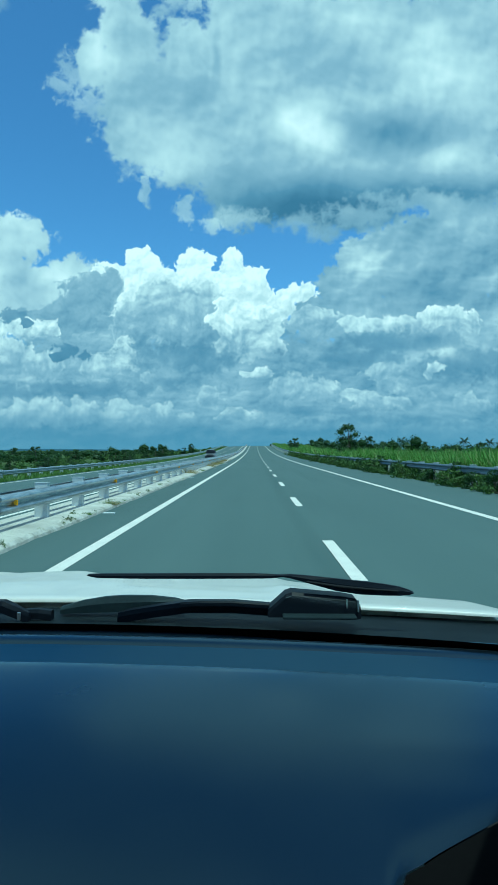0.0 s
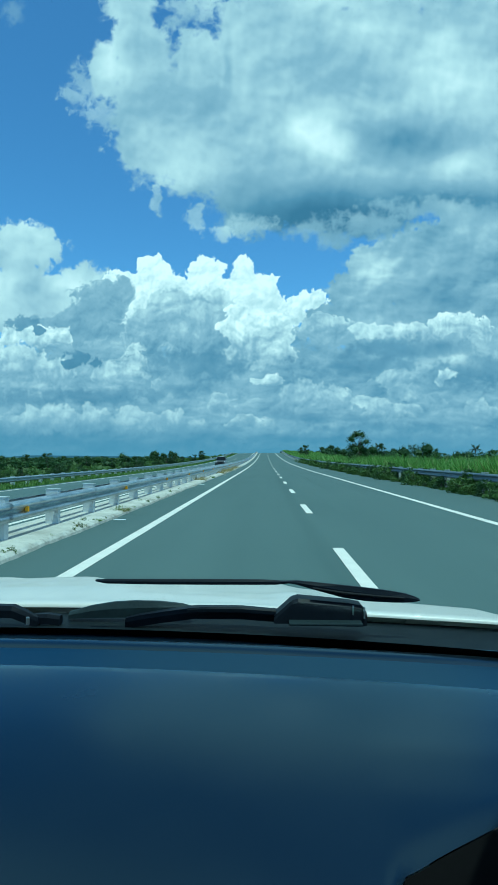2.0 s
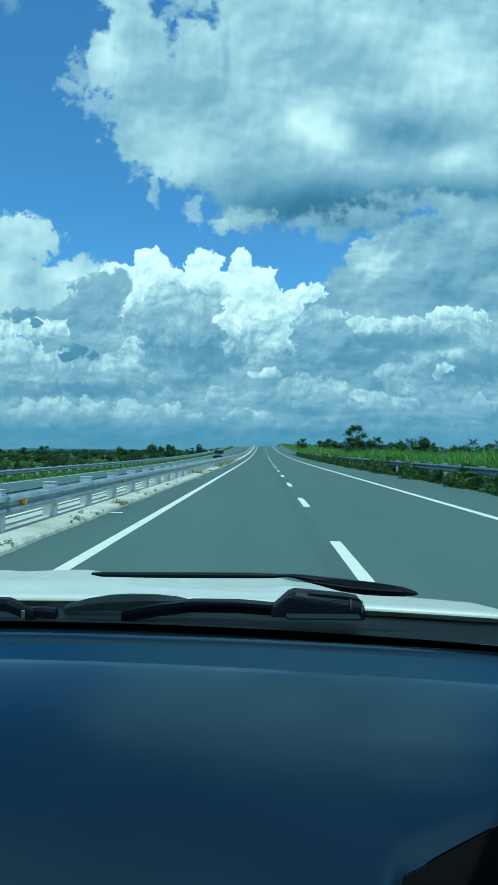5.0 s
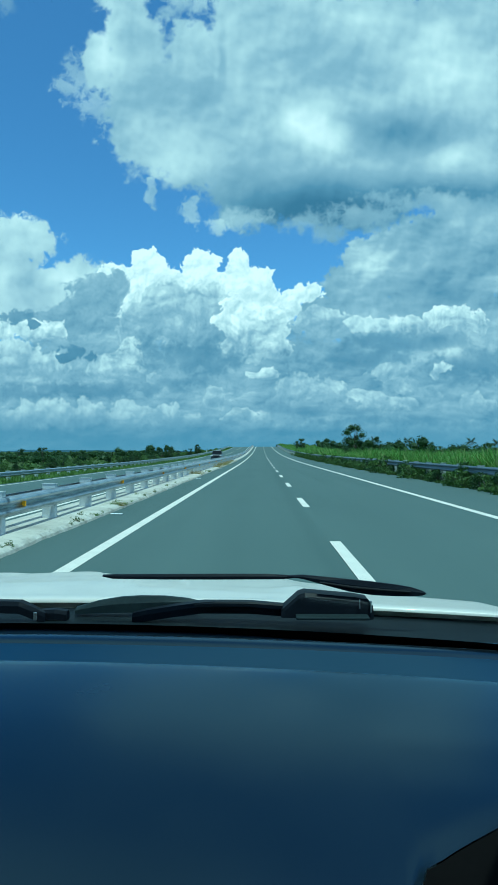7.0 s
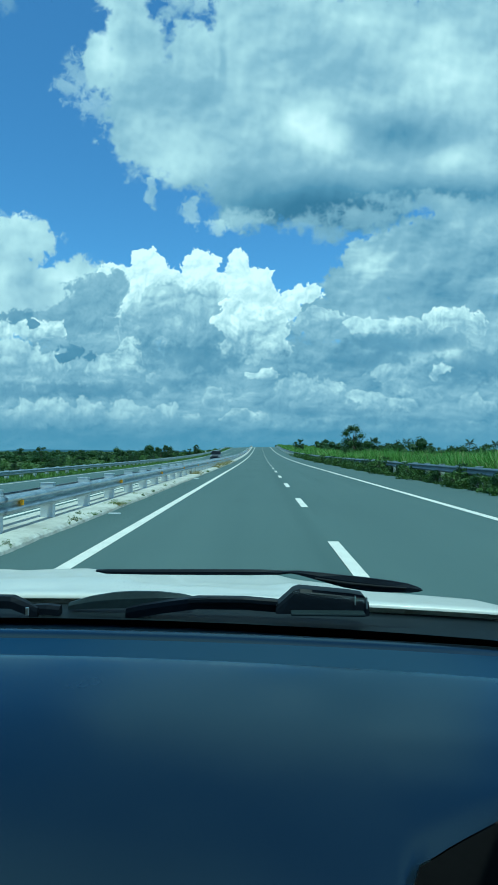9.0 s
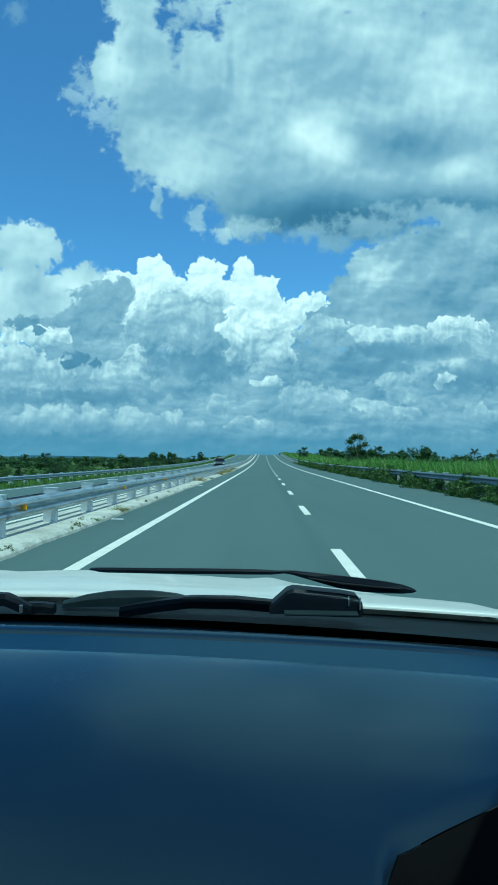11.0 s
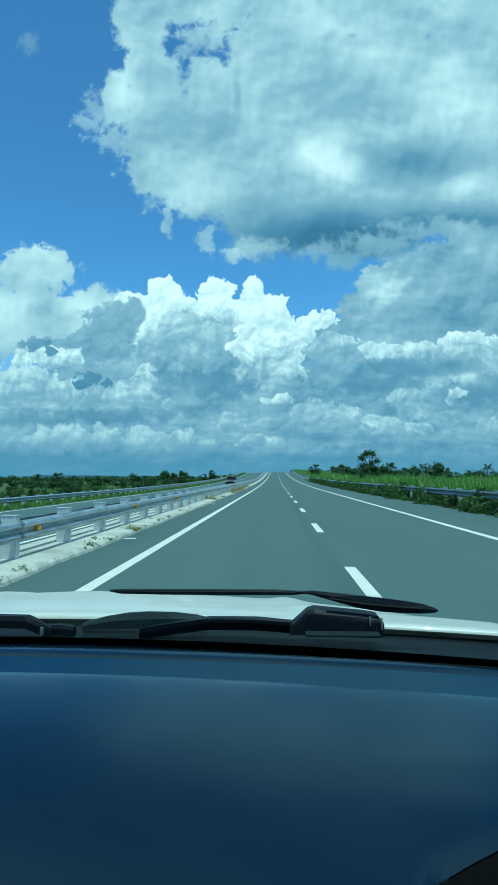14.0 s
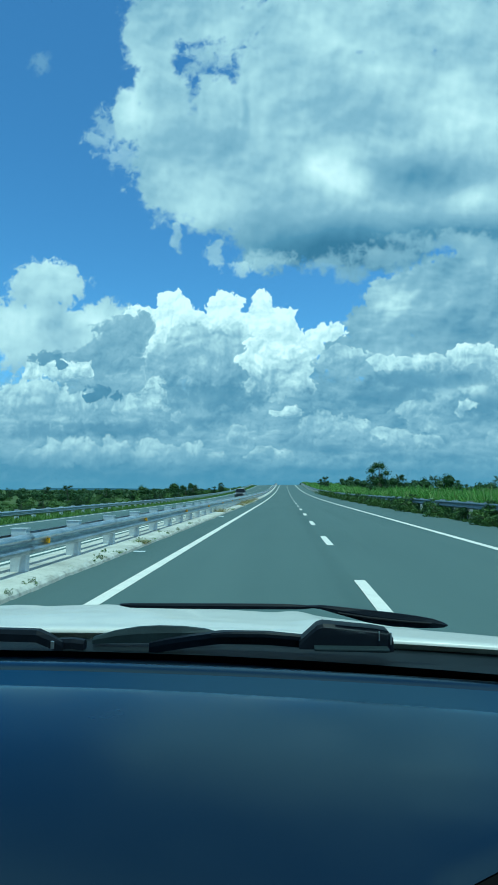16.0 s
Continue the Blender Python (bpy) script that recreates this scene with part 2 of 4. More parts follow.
# the great torn cloud overhead
c = bank(c, [(-20.7, 60.1, 5.6, 13.6), (-21.7, 70.3, 3.3, 10.0), (-15.7, 55.4, 8.2, 10.5), (-11.6, 48.8, 8.6, 6.5), (0.1, 67.3, 8.9, 11.8), (-3.3, 55.2, 11.8, 12.7), (9.1, 53.3, 17.3, 14.5), (25.5, 56.8, 19.1, 15.5), (17.3, 68.0, 18.2, 8.2), (34.6, 62.7, 10.9, 9.1), (1.7, 43.9, 11.4, 7.6), (15.0, 43.3, 14.1, 7.8), (30.0, 45.3, 14.5, 7.1), (-26.7, 63.9, 2.4, 4.5), (-22.1, 78.8, 5.3, 8.2), (-14.9, 80.5, 10.0, 4.7), (-10.7, 65.1, 5.5, 5.3), (16.4, 80.1, 29.1, 10.0), (35.6, 74.2, 14.5, 10.0)], 0.665, [(7.7, 52.8, 5.5, 4.5, 0.26), (12.7, 50.5, 3.6, 2.3, 0.12), (-25.9, 65.7, 3.3, 5.5, 0.16), (-12.9, 46.5, 5.5, 3.3, 0.08), (-7.0, 57.1, 5.5, 5.5, -0.13), (-16.2, 62.8, 4.5, 5.5, -0.03), (24.1, 51.3, 11.4, 3.8, -0.28), (4.5, 38.1, 13.6, 5.6, -0.52), (16.8, 39.6, 15.0, 4.9, -0.46), (33.6, 41.6, 11.8, 3.3, -0.4), (-5.6, 43.3, 8.2, 4.5, -0.14), (29.1, 63.2, 8.2, 5.5, 0.14), (21.0, 67.9, 5.5, 4.5, 0.06), (30.0, 48.0, 5.5, 1.6, 0.14), (-1.0, 63.6, 3.6, 5.5, -0.04), (16.4, 59.7, 5.5, 3.6, -0.06), (-5.8, 64.5, 0.8, 4.1, -0.12), (16.4, 79.1, 27.3, 5.5, 0.04), (-20.3, 52.6, 2.7, 3.6, 0.06)], soft=0.17, torn=0.95, folds=0.45, swells=0.35, flecks=0.09)
c = bank(c, [(-13.2, 73.5, 3.1, 1.8), (-10.2, 74.4, 2.2, 2.7), (-15.3, 71.7, 1.6, 1.1)], 0.66, [], soft=0.6, torn=1.4, thick=0.75)
# torn scraps under it
c = bank(c, [(-1.5, 37.9, 3.3, 1.6), (10.4, 35.6, 3.1, 1.6), (16.3, 38.0, 5.5, 2.0), (27.2, 39.8, 8.2, 2.0), (35.3, 38.4, 5.5, 2.3), (6.8, 36.7, 3.6, 1.3)], 0.6, [(-1.5, 38.2, 2.7, 1.3, 0.08)], soft=0.6, torn=1.2, thick=0.75)
c = bank(c, [(-17.7, 42.0, 0.7, 1.8), (-18.3, 41.3, 0.8, 0.9), (-11.6, 38.7, 1.3, 2.2), (-7.0, 36.8, 1.6, 0.9)], 0.68, [], soft=0.45, torn=1.4, thick=0.7)
c = bank(c, [(-42.0, 73.6, 1.3, 1.5)], 0.6, [], soft=0.7, torn=1.2, thick=0.4)

# all round the rest of the sky: broken cloud
flat = W.m("MAXIMUM", xyz.outputs[2], 0.06)
over = W.add("ShaderNodeCombineXYZ")
W.put(over.inputs[0], W.m("DIVIDE", xyz.outputs[0], flat))
W.put(over.inputs[1], W.m("DIVIDE", xyz.outputs[1], flat))
broken = W.noise(over.outputs[0], 0.8, 6.0, 0.6, flat=True)
rest = W.mix(W.rng(broken, 0.46, 0.6, 0.0, 0.95, True), blue,
             W.ramp(broken, [(0.45, (0.85, 0.86, 0.87)), (0.75, (0.38, 0.43, 0.48))]))
front = W.rng(xyz.outputs[1], 0.45, 0.62, 0.0, 1.0, True)


def hazy(col):
    """Haze towards the horizon."""
    g = W.add("ShaderNodeBackground")
    W.put(g.inputs[0], W.mix(W.rng(xyz.outputs[2], 0.0, 0.085, 0.85, 0.0, True), col, (0.160, 0.285, 0.41, 1)))
    g.inputs[1].default_value = 1.0
    return g.outputs[0]


both = W.add("ShaderNodeMixShader")
W.put(both.inputs[0], front)
W.tree.links.new(hazy(rest), both.inputs[1])
W.tree.links.new(hazy(c), both.inputs[2])
W.tree.links.new(both.outputs[0], W.add("ShaderNodeOutputWorld").inputs[0])
world.cycles.sampling_method = "NONE"

sun = new("sun", bpy.data.lights.new("sun", "SUN"))
sun.data.energy, sun.data.angle, sun.data.color = 3.4, radians(0.6), (1.0, 0.91, 0.78)
sun.matrix_world = look(SUN_DIR * 50, (0, 0, 0))


# ------------------------------------------------------------------ materials
def material(name, build):
    mat = bpy.data.materials.new(name)
    mat.use_nodes = True
    g = Nodes(mat.node_tree)
    bsdf = mat.node_tree.nodes["Principled BSDF"]
    build(g, bsdf, g.add("ShaderNodeTexCoord").outputs["Object"])
    return mat


def bump(g, bsdf, height, strength, distance=0.02):
    n = g.add("ShaderNodeBump")
    n.inputs["Strength"].default_value, n.inputs["Distance"].default_value = strength, distance
    g.put(n.inputs["Height"], height)
    g.put(bsdf.inputs["Normal"], n.outputs[0])


def plain(lo, hi, rough, scale=8.0, metal=0.0, grain=0.0, coat=0.0, spec=0.5):
    """Two tones mixed by noise at two scales."""
    def build(g, b, p):
        n = g.m("ADD", g.m("MULTIPLY", g.noise(p, scale, 4.0), 0.6), g.m("MULTIPLY", g.noise(p, scale * 9, 3.0), 0.4))
        g.put(b.inputs["Base Color"], g.mix(g.rng(n, 0.3, 0.7), (*lo, 1), (*hi, 1)))
        b.inputs["Roughness"].default_value, b.inputs["Metallic"].default_value = rough, metal
        b.inputs["Coat Weight"].default_value, b.inputs["Specular IOR Level"].default_value = coat, spec
        if grain:
            bump(g, b, g.noise(p, scale * 25, 3.0), grain, 0.01)
    return build


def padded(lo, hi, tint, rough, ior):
    """Soft moulded plastic with a slightly uneven sheen; tint: reflected sky's blue put in."""
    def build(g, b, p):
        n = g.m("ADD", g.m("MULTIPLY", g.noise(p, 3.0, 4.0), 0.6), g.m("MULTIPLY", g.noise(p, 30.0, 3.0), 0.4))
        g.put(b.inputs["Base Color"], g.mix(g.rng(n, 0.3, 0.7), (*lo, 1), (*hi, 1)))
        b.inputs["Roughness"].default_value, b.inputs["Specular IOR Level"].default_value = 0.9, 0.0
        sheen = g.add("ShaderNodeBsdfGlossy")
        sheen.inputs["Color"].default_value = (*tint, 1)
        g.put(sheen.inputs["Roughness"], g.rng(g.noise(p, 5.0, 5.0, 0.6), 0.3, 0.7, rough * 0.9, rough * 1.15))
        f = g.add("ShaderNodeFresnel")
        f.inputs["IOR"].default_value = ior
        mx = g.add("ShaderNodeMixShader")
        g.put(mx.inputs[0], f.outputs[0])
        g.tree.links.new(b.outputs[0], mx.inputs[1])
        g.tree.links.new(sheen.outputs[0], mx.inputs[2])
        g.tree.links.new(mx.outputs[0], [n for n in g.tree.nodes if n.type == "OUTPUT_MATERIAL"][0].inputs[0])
    return build


def asphalt_nodes(g, b, p):
    s = g.add("ShaderNodeSeparateXYZ")
    g.put(s.inputs[0], p)
    streaky = g.v("MULTIPLY", p, (1.0, 0.05, 1.0))
    lanes = g.noise(streaky, 0.9, 4.0)
    big = g.noise(p, 0.12, 4.0)
    fine = g.noise(p, 60.0, 2.0)
    t = g.m("ADD", g.m("MULTIPLY", lanes, 0.5), g.m("ADD", g.m("MULTIPLY", big, 0.3), g.m("MULTIPLY", fine, 0.2)))
    joint = g.m("ABSOLUTE", g.m("ADD", s.outputs[0], g.m("MULTIPLY_ADD", lanes, 0.3, -1.27)))
    t = g.m("SUBTRACT", t, g.rng(joint, 0.28, 0.05, 0.0, 0.13, True))
    g.put(b.inputs["Base Color"], g.mix(g.rng(t, 0.3, 0.7), (0.070, 0.102, 0.096, 1), (0.100, 0.137, 0.128, 1)))
    b.inputs["Roughness"].default_value = 0.85
    b.inputs["Specular IOR Level"].default_value = 0.3
    bump(g, b, g.noise(p, 90.0, 2.0), 0.25, 0.01)


def concrete_nodes(g, b, p):
    big, fine = g.noise(p, 0.9, 6.0, 0.65), g.noise(p, 14.0, 5.0, 0.7)
    col = g.mix(g.rng(big, 0.3, 0.7), (0.36, 0.34, 0.29, 1), (0.64, 0.61, 0.53, 1))
    col = g.mix(g.rng(fine, 0.56, 0.72, 0.0, 0.7), col, (0.22, 0.21, 0.18, 1))
    s = g.add("ShaderNodeSeparateXYZ")
    g.put(s.inputs[0], p)
    grime = g.m("ADD", g.m("MULTIPLY", g.noise(p, 3.5, 8.0, 0.75), 0.62), g.rng(s.outputs[0], -3.6, -3.15, -0.12, 0.16))
    col = g.mix(g.rng(grime, 0.36, 0.58, 0.0, 0.75), col, (0.13, 0.12, 0.085, 1))
    g.put(b.inputs["Base Color"], col)
    b.inputs["Roughness"].default_value = 0.9
    bump(g, b, fine, 0.4, 0.02)


def galvanised_nodes(g, b, p):
    big = g.noise(g.v("MULTIPLY", p, (1.0, 0.22, 1.3)), 7.0, 6.0, 0.68)
    spangle = g.add("ShaderNodeTexVoronoi")
    spangle.inputs["Scale"].default_value = 45.0
    g.put(spangle.inputs["Vector"], p)
    patch = g.noise(p, 14.0, 4.0, 0.7)
    t = g.m("ADD", g.m("MULTIPLY", big, 0.78), g.m("ADD", g.m("MULTIPLY", patch, 0.20), g.m("MULTIPLY", spangle.outputs["Distance"], 0.06)))
    g.put(b.inputs["Base Color"], g.mix(g.rng(t, 0.38, 0.64), (0.22, 0.26, 0.30, 1), (0.66, 0.69, 0.70, 1)))
    b.inputs["Metallic"].default_value = 0.93
    g.put(b.inputs["Roughness"], g.rng(big, 0.3, 0.7, 0.26, 0.44))


def foliage(lo, hi, tip=None):
    def build(g, b, p):
        rnd = g.add("ShaderNodeNewGeometry").outputs["Random Per Island"]
        obj = g.add("ShaderNodeObjectInfo").outputs["Random"]
        t = g.m("ADD", g.m("MULTIPLY", rnd, 0.6), g.m("ADD", g.m("MULTIPLY", obj, 0.2), g.m("MULTIPLY", g.noise(p, 0.35, 3.0), 0.3)))
        col = g.mix(g.rng(t, 0.15, 0.9), (*lo, 1), (*hi, 1))
        if tip:
            col = g.mix(g.rng(rnd, 0.86, 0.9), col, (*tip, 1))
        g.put(b.inputs["Base Color"], col)
        b.inputs["Roughness"].default_value = 0.55
        b.inputs["Subsurface Weight"].default_value = 0.0
        b.inputs["Transmission Weight"].default_value = 0.0
        b.inputs["Specular IOR Level"].default_value = 0.35
        tr = g.add("ShaderNodeBsdfTranslucent")
        g.put(tr.inputs[0], col)
        mx = g.add("ShaderNodeMixShader")
        mx.inputs[0].default_value = 0.3
        out = [n for n in g.tree.nodes if n.type == "OUTPUT_MATERIAL"][0]
        g.tree.links.new(b.outputs[0], mx.inputs[1])
        g.tree.links.new(tr.outputs[0], mx.inputs[2])
        g.tree.links.new(mx.outputs[0], out.inputs[0])
    return build


def land_nodes(g, b, p):
    big, mid, fine = g.noise(p, 0.012, 5.0, 0.6), g.noise(p, 0.2, 5.0, 0.6), g.noise(p, 3.0, 4.0, 0.6)
    col = g.mix(g.rng(big, 0.35, 0.65), (0.05, 0.085, 0.022, 1), (0.10, 0.13, 0.045, 1))
    col = g.mix(g.rng(mid, 0.4, 0.7, 0.0, 0.6), col, (0.035, 0.062, 0.02, 1))
    col = g.mix(g.rng(fine, 0.5, 0.75, 0.0, 0.5), col, (0.12, 0.11, 0.06, 1))
    g.put(b.inputs["Base Color"], col)
    b.inputs["Roughness"].default_value = 0.95
    b.inputs["Specular IOR Level"].default_value = 0.1
    bump(g, b, fine, 0.6, 0.2)


M_ROAD = material("asphalt", asphalt_nodes)
M_PAINT = material("road_paint", plain((0.58, 0.545, 0.48), (0.78, 0.73, 0.64), 0.7, 3.0, grain=0.15))
M_CONC = material("concrete", concrete_nodes)
M_GALV = material("galvanised_steel", galvanised_nodes)
# darker copy of the rail steel: the right rail's shade put into its colour
M_GALV_SHADED = material("shaded_galvanised_steel", plain((0.13, 0.16, 0.19), (0.27, 0.31, 0.34), 0.5, 4.0, metal=0.75))
M_POST = material("post_steel", plain((0.45, 0.47, 0.47), (0.68, 0.69, 0.68), 0.55, 6.0, metal=0.15))
M_AMBER = material("amber_reflector", plain((0.95, 0.42, 0.01), (0.98, 0.52, 0.02), 0.3, 30.0))
M_LAND = material("land", land_nodes)
M_GRASS = material("tall_grass", foliage((0.085, 0.18, 0.026), (0.20, 0.35, 0.055), (0.33, 0.35, 0.13)))
M_VERGE = material("verge_grass", foliage((0.07, 0.14, 0.025), (0.17, 0.26, 0.045)))
M_LEAF = material("leaf", foliage((0.022, 0.052, 0.014), (0.065, 0.115, 0.03)))
M_BUSH = material("bush_leaf", foliage((0.04, 0.085, 0.018), (0.13, 0.20, 0.04)))
M_DRY = material("dry_grass", foliage((0.22, 0.19, 0.07), (0.40, 0.34, 0.14)))
M_PALM = material("palm_leaf", foliage((0.02, 0.042, 0.012), (0.055, 0.09, 0.024)))
M_BARK = material("bark", plain((0.07, 0.055, 0.04), (0.16, 0.13, 0.10), 0.9, 5.0, grain=0.5))
M_HILL = material("hazed_far_hills", plain((0.13, 0.22, 0.30), (0.16, 0.26, 0.34), 1.0, 0.002, spec=0.0))
M_WHITE = material("white_car_paint", plain((0.53, 0.50, 0.45), (0.68, 0.64, 0.57), 0.36, 1.3, coat=0.3))
M_BLACK = material("black_plastic", plain((0.004, 0.005, 0.006), (0.010, 0.011, 0.012), 0.9, 20.0, grain=0.1, spec=0.0))
M_GLOSSBLACK = material("black_wiper_paint", plain((0.006, 0.008, 0.012), (0.011, 0.013, 0.018), 0.4, 30.0, spec=0.05))
# grey of the hinge plate, and of the reflection painted on the cowl
M_SCUTTLE = material("grey_plastic_and_reflection", plain((0.011, 0.018, 0.021), (0.025, 0.037, 0.040), 0.6, 14.0, grain=0.1, spec=0.2))
M_COWL = material("cowl_plastic", plain((0.004, 0.007, 0.009), (0.010, 0.015, 0.018), 0.6, 14.0, grain=0.15, spec=0.12))
M_RUBBER = material("rubber", plain((0.012, 0.012, 0.013), (0.025, 0.025, 0.026), 0.85, 12.0, spec=0.1))
# blue of the sky's reflection is put into the sheen tint
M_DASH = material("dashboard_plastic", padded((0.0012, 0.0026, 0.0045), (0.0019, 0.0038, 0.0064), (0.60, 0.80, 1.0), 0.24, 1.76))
# ledge copy: light's weaker reflection there put into a rougher, weaker sheen
M_LEDGE = material("dashboard_plastic_dim_sheen", padded((0.001, 0.0062, 0.015), (0.002, 0.0090, 0.020), (0.54, 0.78, 1.0), 0.32, 1.66))
M_RIM = material("alloy_rim", plain((0.45, 0.46, 0.47), (0.6, 0.6, 0.61), 0.35, 10.0, metal=0.9))
M_FRIT = material("black_glass_border", plain((0.002, 0.002, 0.002), (0.004, 0.004, 0.004), 0.8, 20.0, spec=0.05))
M_LINER = material("grey_headliner", plain((0.16, 0.16, 0.16), (0.22, 0.22, 0.21), 0.95, 12.0))
M_STONE = material("painted_marker", plain((0.72, 0.73, 0.72), (0.82, 0.82, 0.81), 0.6, 6.0))


# ------------------------------------------------------------------ mesh helpers
def mesh_from(name, verts, faces, mat, smooth=False):
    me = bpy.data.meshes.new(name)
    me.from_pydata([tuple(v) for v in verts], [], [tuple(f) for f in faces])
    me.materials.append(mat)
    if smooth:
        me.shade_smooth()
    me.update()
    return me


def part(name, bm, mat, parent=None, label="", smooth=False):
    """Links a bmesh as one mesh object, under a thing or a part."""
    me = bpy.data.meshes.new(name)
    bmesh.ops.recalc_face_normals(bm, faces=bm.faces)
    bm.to_mesh(me)
    bm.free()
    me.materials.append(mat)
    if smooth:
        me.shade_smooth()
    ob = new(name, me)
    ob.parent = parent
    if label:
        tagged(ob, label)
    return ob


def share(name, me, parent, m=Matrix.Identity(4)):
    ob = new(name, me)
    ob.parent = parent
    ob.matrix_basis = m
    return ob


def box(bm, x0, x1, y0, y1, z0, z1, bevel=0.0):
    r = bmesh.ops.create_cube(bm, size=1.0)
    bmesh.ops.transform(bm, matrix=Matrix.LocRotScale(((x0 + x1) / 2, (y0 + y1) / 2, (z0 + z1) / 2), None, (x1 - x0, y1 - y0, z1 - z0)), verts=r["verts"])
    if bevel:
        bmesh.ops.bevel(bm, geom=list({e for v in r["verts"] for e in v.link_edges}), offset=bevel, segments=2, affect="EDGES", profile=0.6)
    return bm


def sweep(sections, closed=False, cap=False):
    """A bmesh skin through a list of equal-length point rows."""
    bm = bmesh.new()
    rows = [[bm.verts.new(p) for p in s] for s in sections]
    for a, b in zip(rows, rows[1:]):
        n = len(a)
        for i in range(n if closed else n - 1):
            j = (i + 1) % n
            bm.faces.new((a[i], a[j], b[j], b[i]))
    if cap:
        bm.faces.new(rows[0][::-1])
        bm.faces.new(rows[-1])
    return bm


def tube(points, radii, sides=8):
    """A closed tube along points with a radius each."""
    pts = [Vector(p) for p in points]
    rows = []
    for i, p in enumerate(pts):
        d = (pts[min(i + 1, len(pts) - 1)] - pts[max(i - 1, 0)]).normalized()
        a = d.cross(Vector((0.13, 0.31, 0.94))).normalized()
        b = d.cross(a)
        rows.append([p + radii[i] * (a * math.cos(2 * math.pi * k / sides) + b * math.sin(2 * math.pi * k / sides)) for k in range(sides)])
    return sweep(rows, True, True)


def join(into, bm):
    me = bpy.data.meshes.new("tmp")
    bm.to_mesh(me)
    bm.free()
    into.from_mesh(me)
    bpy.data.meshes.remove(me)


def empty(name, x, y, z, label, category, group=""):
    ob = new(name)
    ob.empty_display_size = 0.2
    ob.location = (x, y, z)
    return tagged(ob, label, category, group)


# ------------------------------------------------------------------ lie of the land
def rise(y):
    """Height of the road along its length: level, then a long climb to a crest."""
    if y < 55:
        return 0.0
    if y < 280:
        return 6.5e-5 * (y - 55) ** 2
    d = y - 280
    return max(6.5e-5 * 225 ** 2 + 0.02925 * d - 0.0004 * d * d, -2.4)


def fall(x):
    """Cross section of the land, without the road's climb."""
    pts = [(-4000, -2.6), (-40, -2.6), (-24, -1.9), (-16.5, -0.62), (-13.2, -0.5), (-12.8, -0.75), (-5, -0.6), (-3, -0.35), (8, -0.35), (8.35, -0.12), (9.5, -0.15), (16, -0.5), (40, -1.0), (90, -2.0), (4000, -2.6)]
    for (x0, z0), (x1, z1) in zip(pts, pts[1:]):
        if x <= x1:
            return z0 + (z1 - z0) * (x - x0) / (x1 - x0)
    return pts[-1][1]


def land_z(x, y):
    r = abs(x - 0) - 14
    fade = 1.0 if r < 0 else math.exp(-(r / 45.0) ** 2)
    return fall(x) + rise(y) * fade


YS = [-400, -300, -230, -160, -100, -60] + list(range(-40, 460, 6)) + [500, 560, 640, 760, 900, 1200, 1700, 2400, 3200, 4300]
XS = [-4000, -2400, -1400, -800, -450, -260, -160, -110, -80, -62, -50, -40, -32, -27, -24, -20, -16.5, -14.5, -13.2, -12.8, -9, -5, -3, 0, 4, 8, 8.35, 9.5, 12, 16, 20, 26, 33, 40, 52, 66, 90, 130, 200, 330, 600, 1000, 1800, 2800, 4000]
bm = sweep([[(x, y, land_z(x, y)) for x in XS] for y in YS])
tagged(part("ground", bm, M_LAND), "green grass and scrub land on both sides of the road", "ground", kind="structure").data.shade_smooth()

ROAD_Y = list(range(-260, 456, 6))


def strip(name, profile, mat, label, category, ys=ROAD_Y, lift=0.0):
    """A long sheet: profile (x, z) carried along the road."""
    bm = sweep([[(x, y, z + rise(y) + lift) for x, z in profile] for y in ys])
    return tagged(part(name, bm, mat), label, category, kind="structure")


OPP = lambda x: -0.03 * (-x - 3.4)     # crossfall of the opposite carriageway
strip("road", [(-3.4, 0.0), (0, 0.0), (4, 0.0), (8.15, 0.0), (8.22, -0.12), (8.22, -0.5)], M_ROAD, "smooth grey asphalt carriageway with two lanes and shoulders", "road")
strip("road_opposite", [(-13.2, OPP(-13.2) - 0.4), (-13.15, OPP(-13.15)), (-9, OPP(-9)), (-4.6, OPP(-4.6))], M_ROAD, "grey asphalt carriageway beyond the median", "road")
median_profile = [(-3.18, -0.02), (-3.20, 0.045), (-3.25, 0.085), (-3.36, 0.10), (-3.70, 0.12), (-4.28, 0.12), (-4.66, 0.06), (-4.74, 0.03), (-4.78, -0.1)]
median_y = list(range(-260, 4, 6)) + [4 + 0.09 * k for k in range(420)] + [42 + 0.3 * k for k in range(120)] + list(range(80, 456, 6))


def broken_foot(i, x, y, z):
    """The crumbling foot of the median: how its edge strays, breaks away and rises in lumps."""
    if i > 4:
        return x, z
    n = 0.07 * noise.noise(Vector((0, y * 0.35, 3))) + 0.03 * noise.noise(Vector((5, y * 1.9, 3))) + 0.03 * noise.noise(Vector((9, y * 8.0, 3)))
    lump = 0.014 * noise.noise(Vector((i * 3.1, y * 4.5, 8))) + 0.012 * noise.noise(Vector((i * 5.7, y * 12.0, 8)))
    k = (1.0, 1.0, 0.9, 0.5, 0.15)[i]
    return x + n * k, z + (lump * (0.0, 0.7, 1.0, 0.7, 0.2)[i])


rows = []
for y in median_y:
    row = [broken_foot(i, x, y, z) for i, (x, z) in enumerate(median_profile)]
    rows.append([(x, y, z + rise(y)) for x, z in row])
bm = sweep(rows)
tagged(part("median", bm, M_CONC), "pale weathered concrete median strip with dirty broken edges", "median", kind="structure")


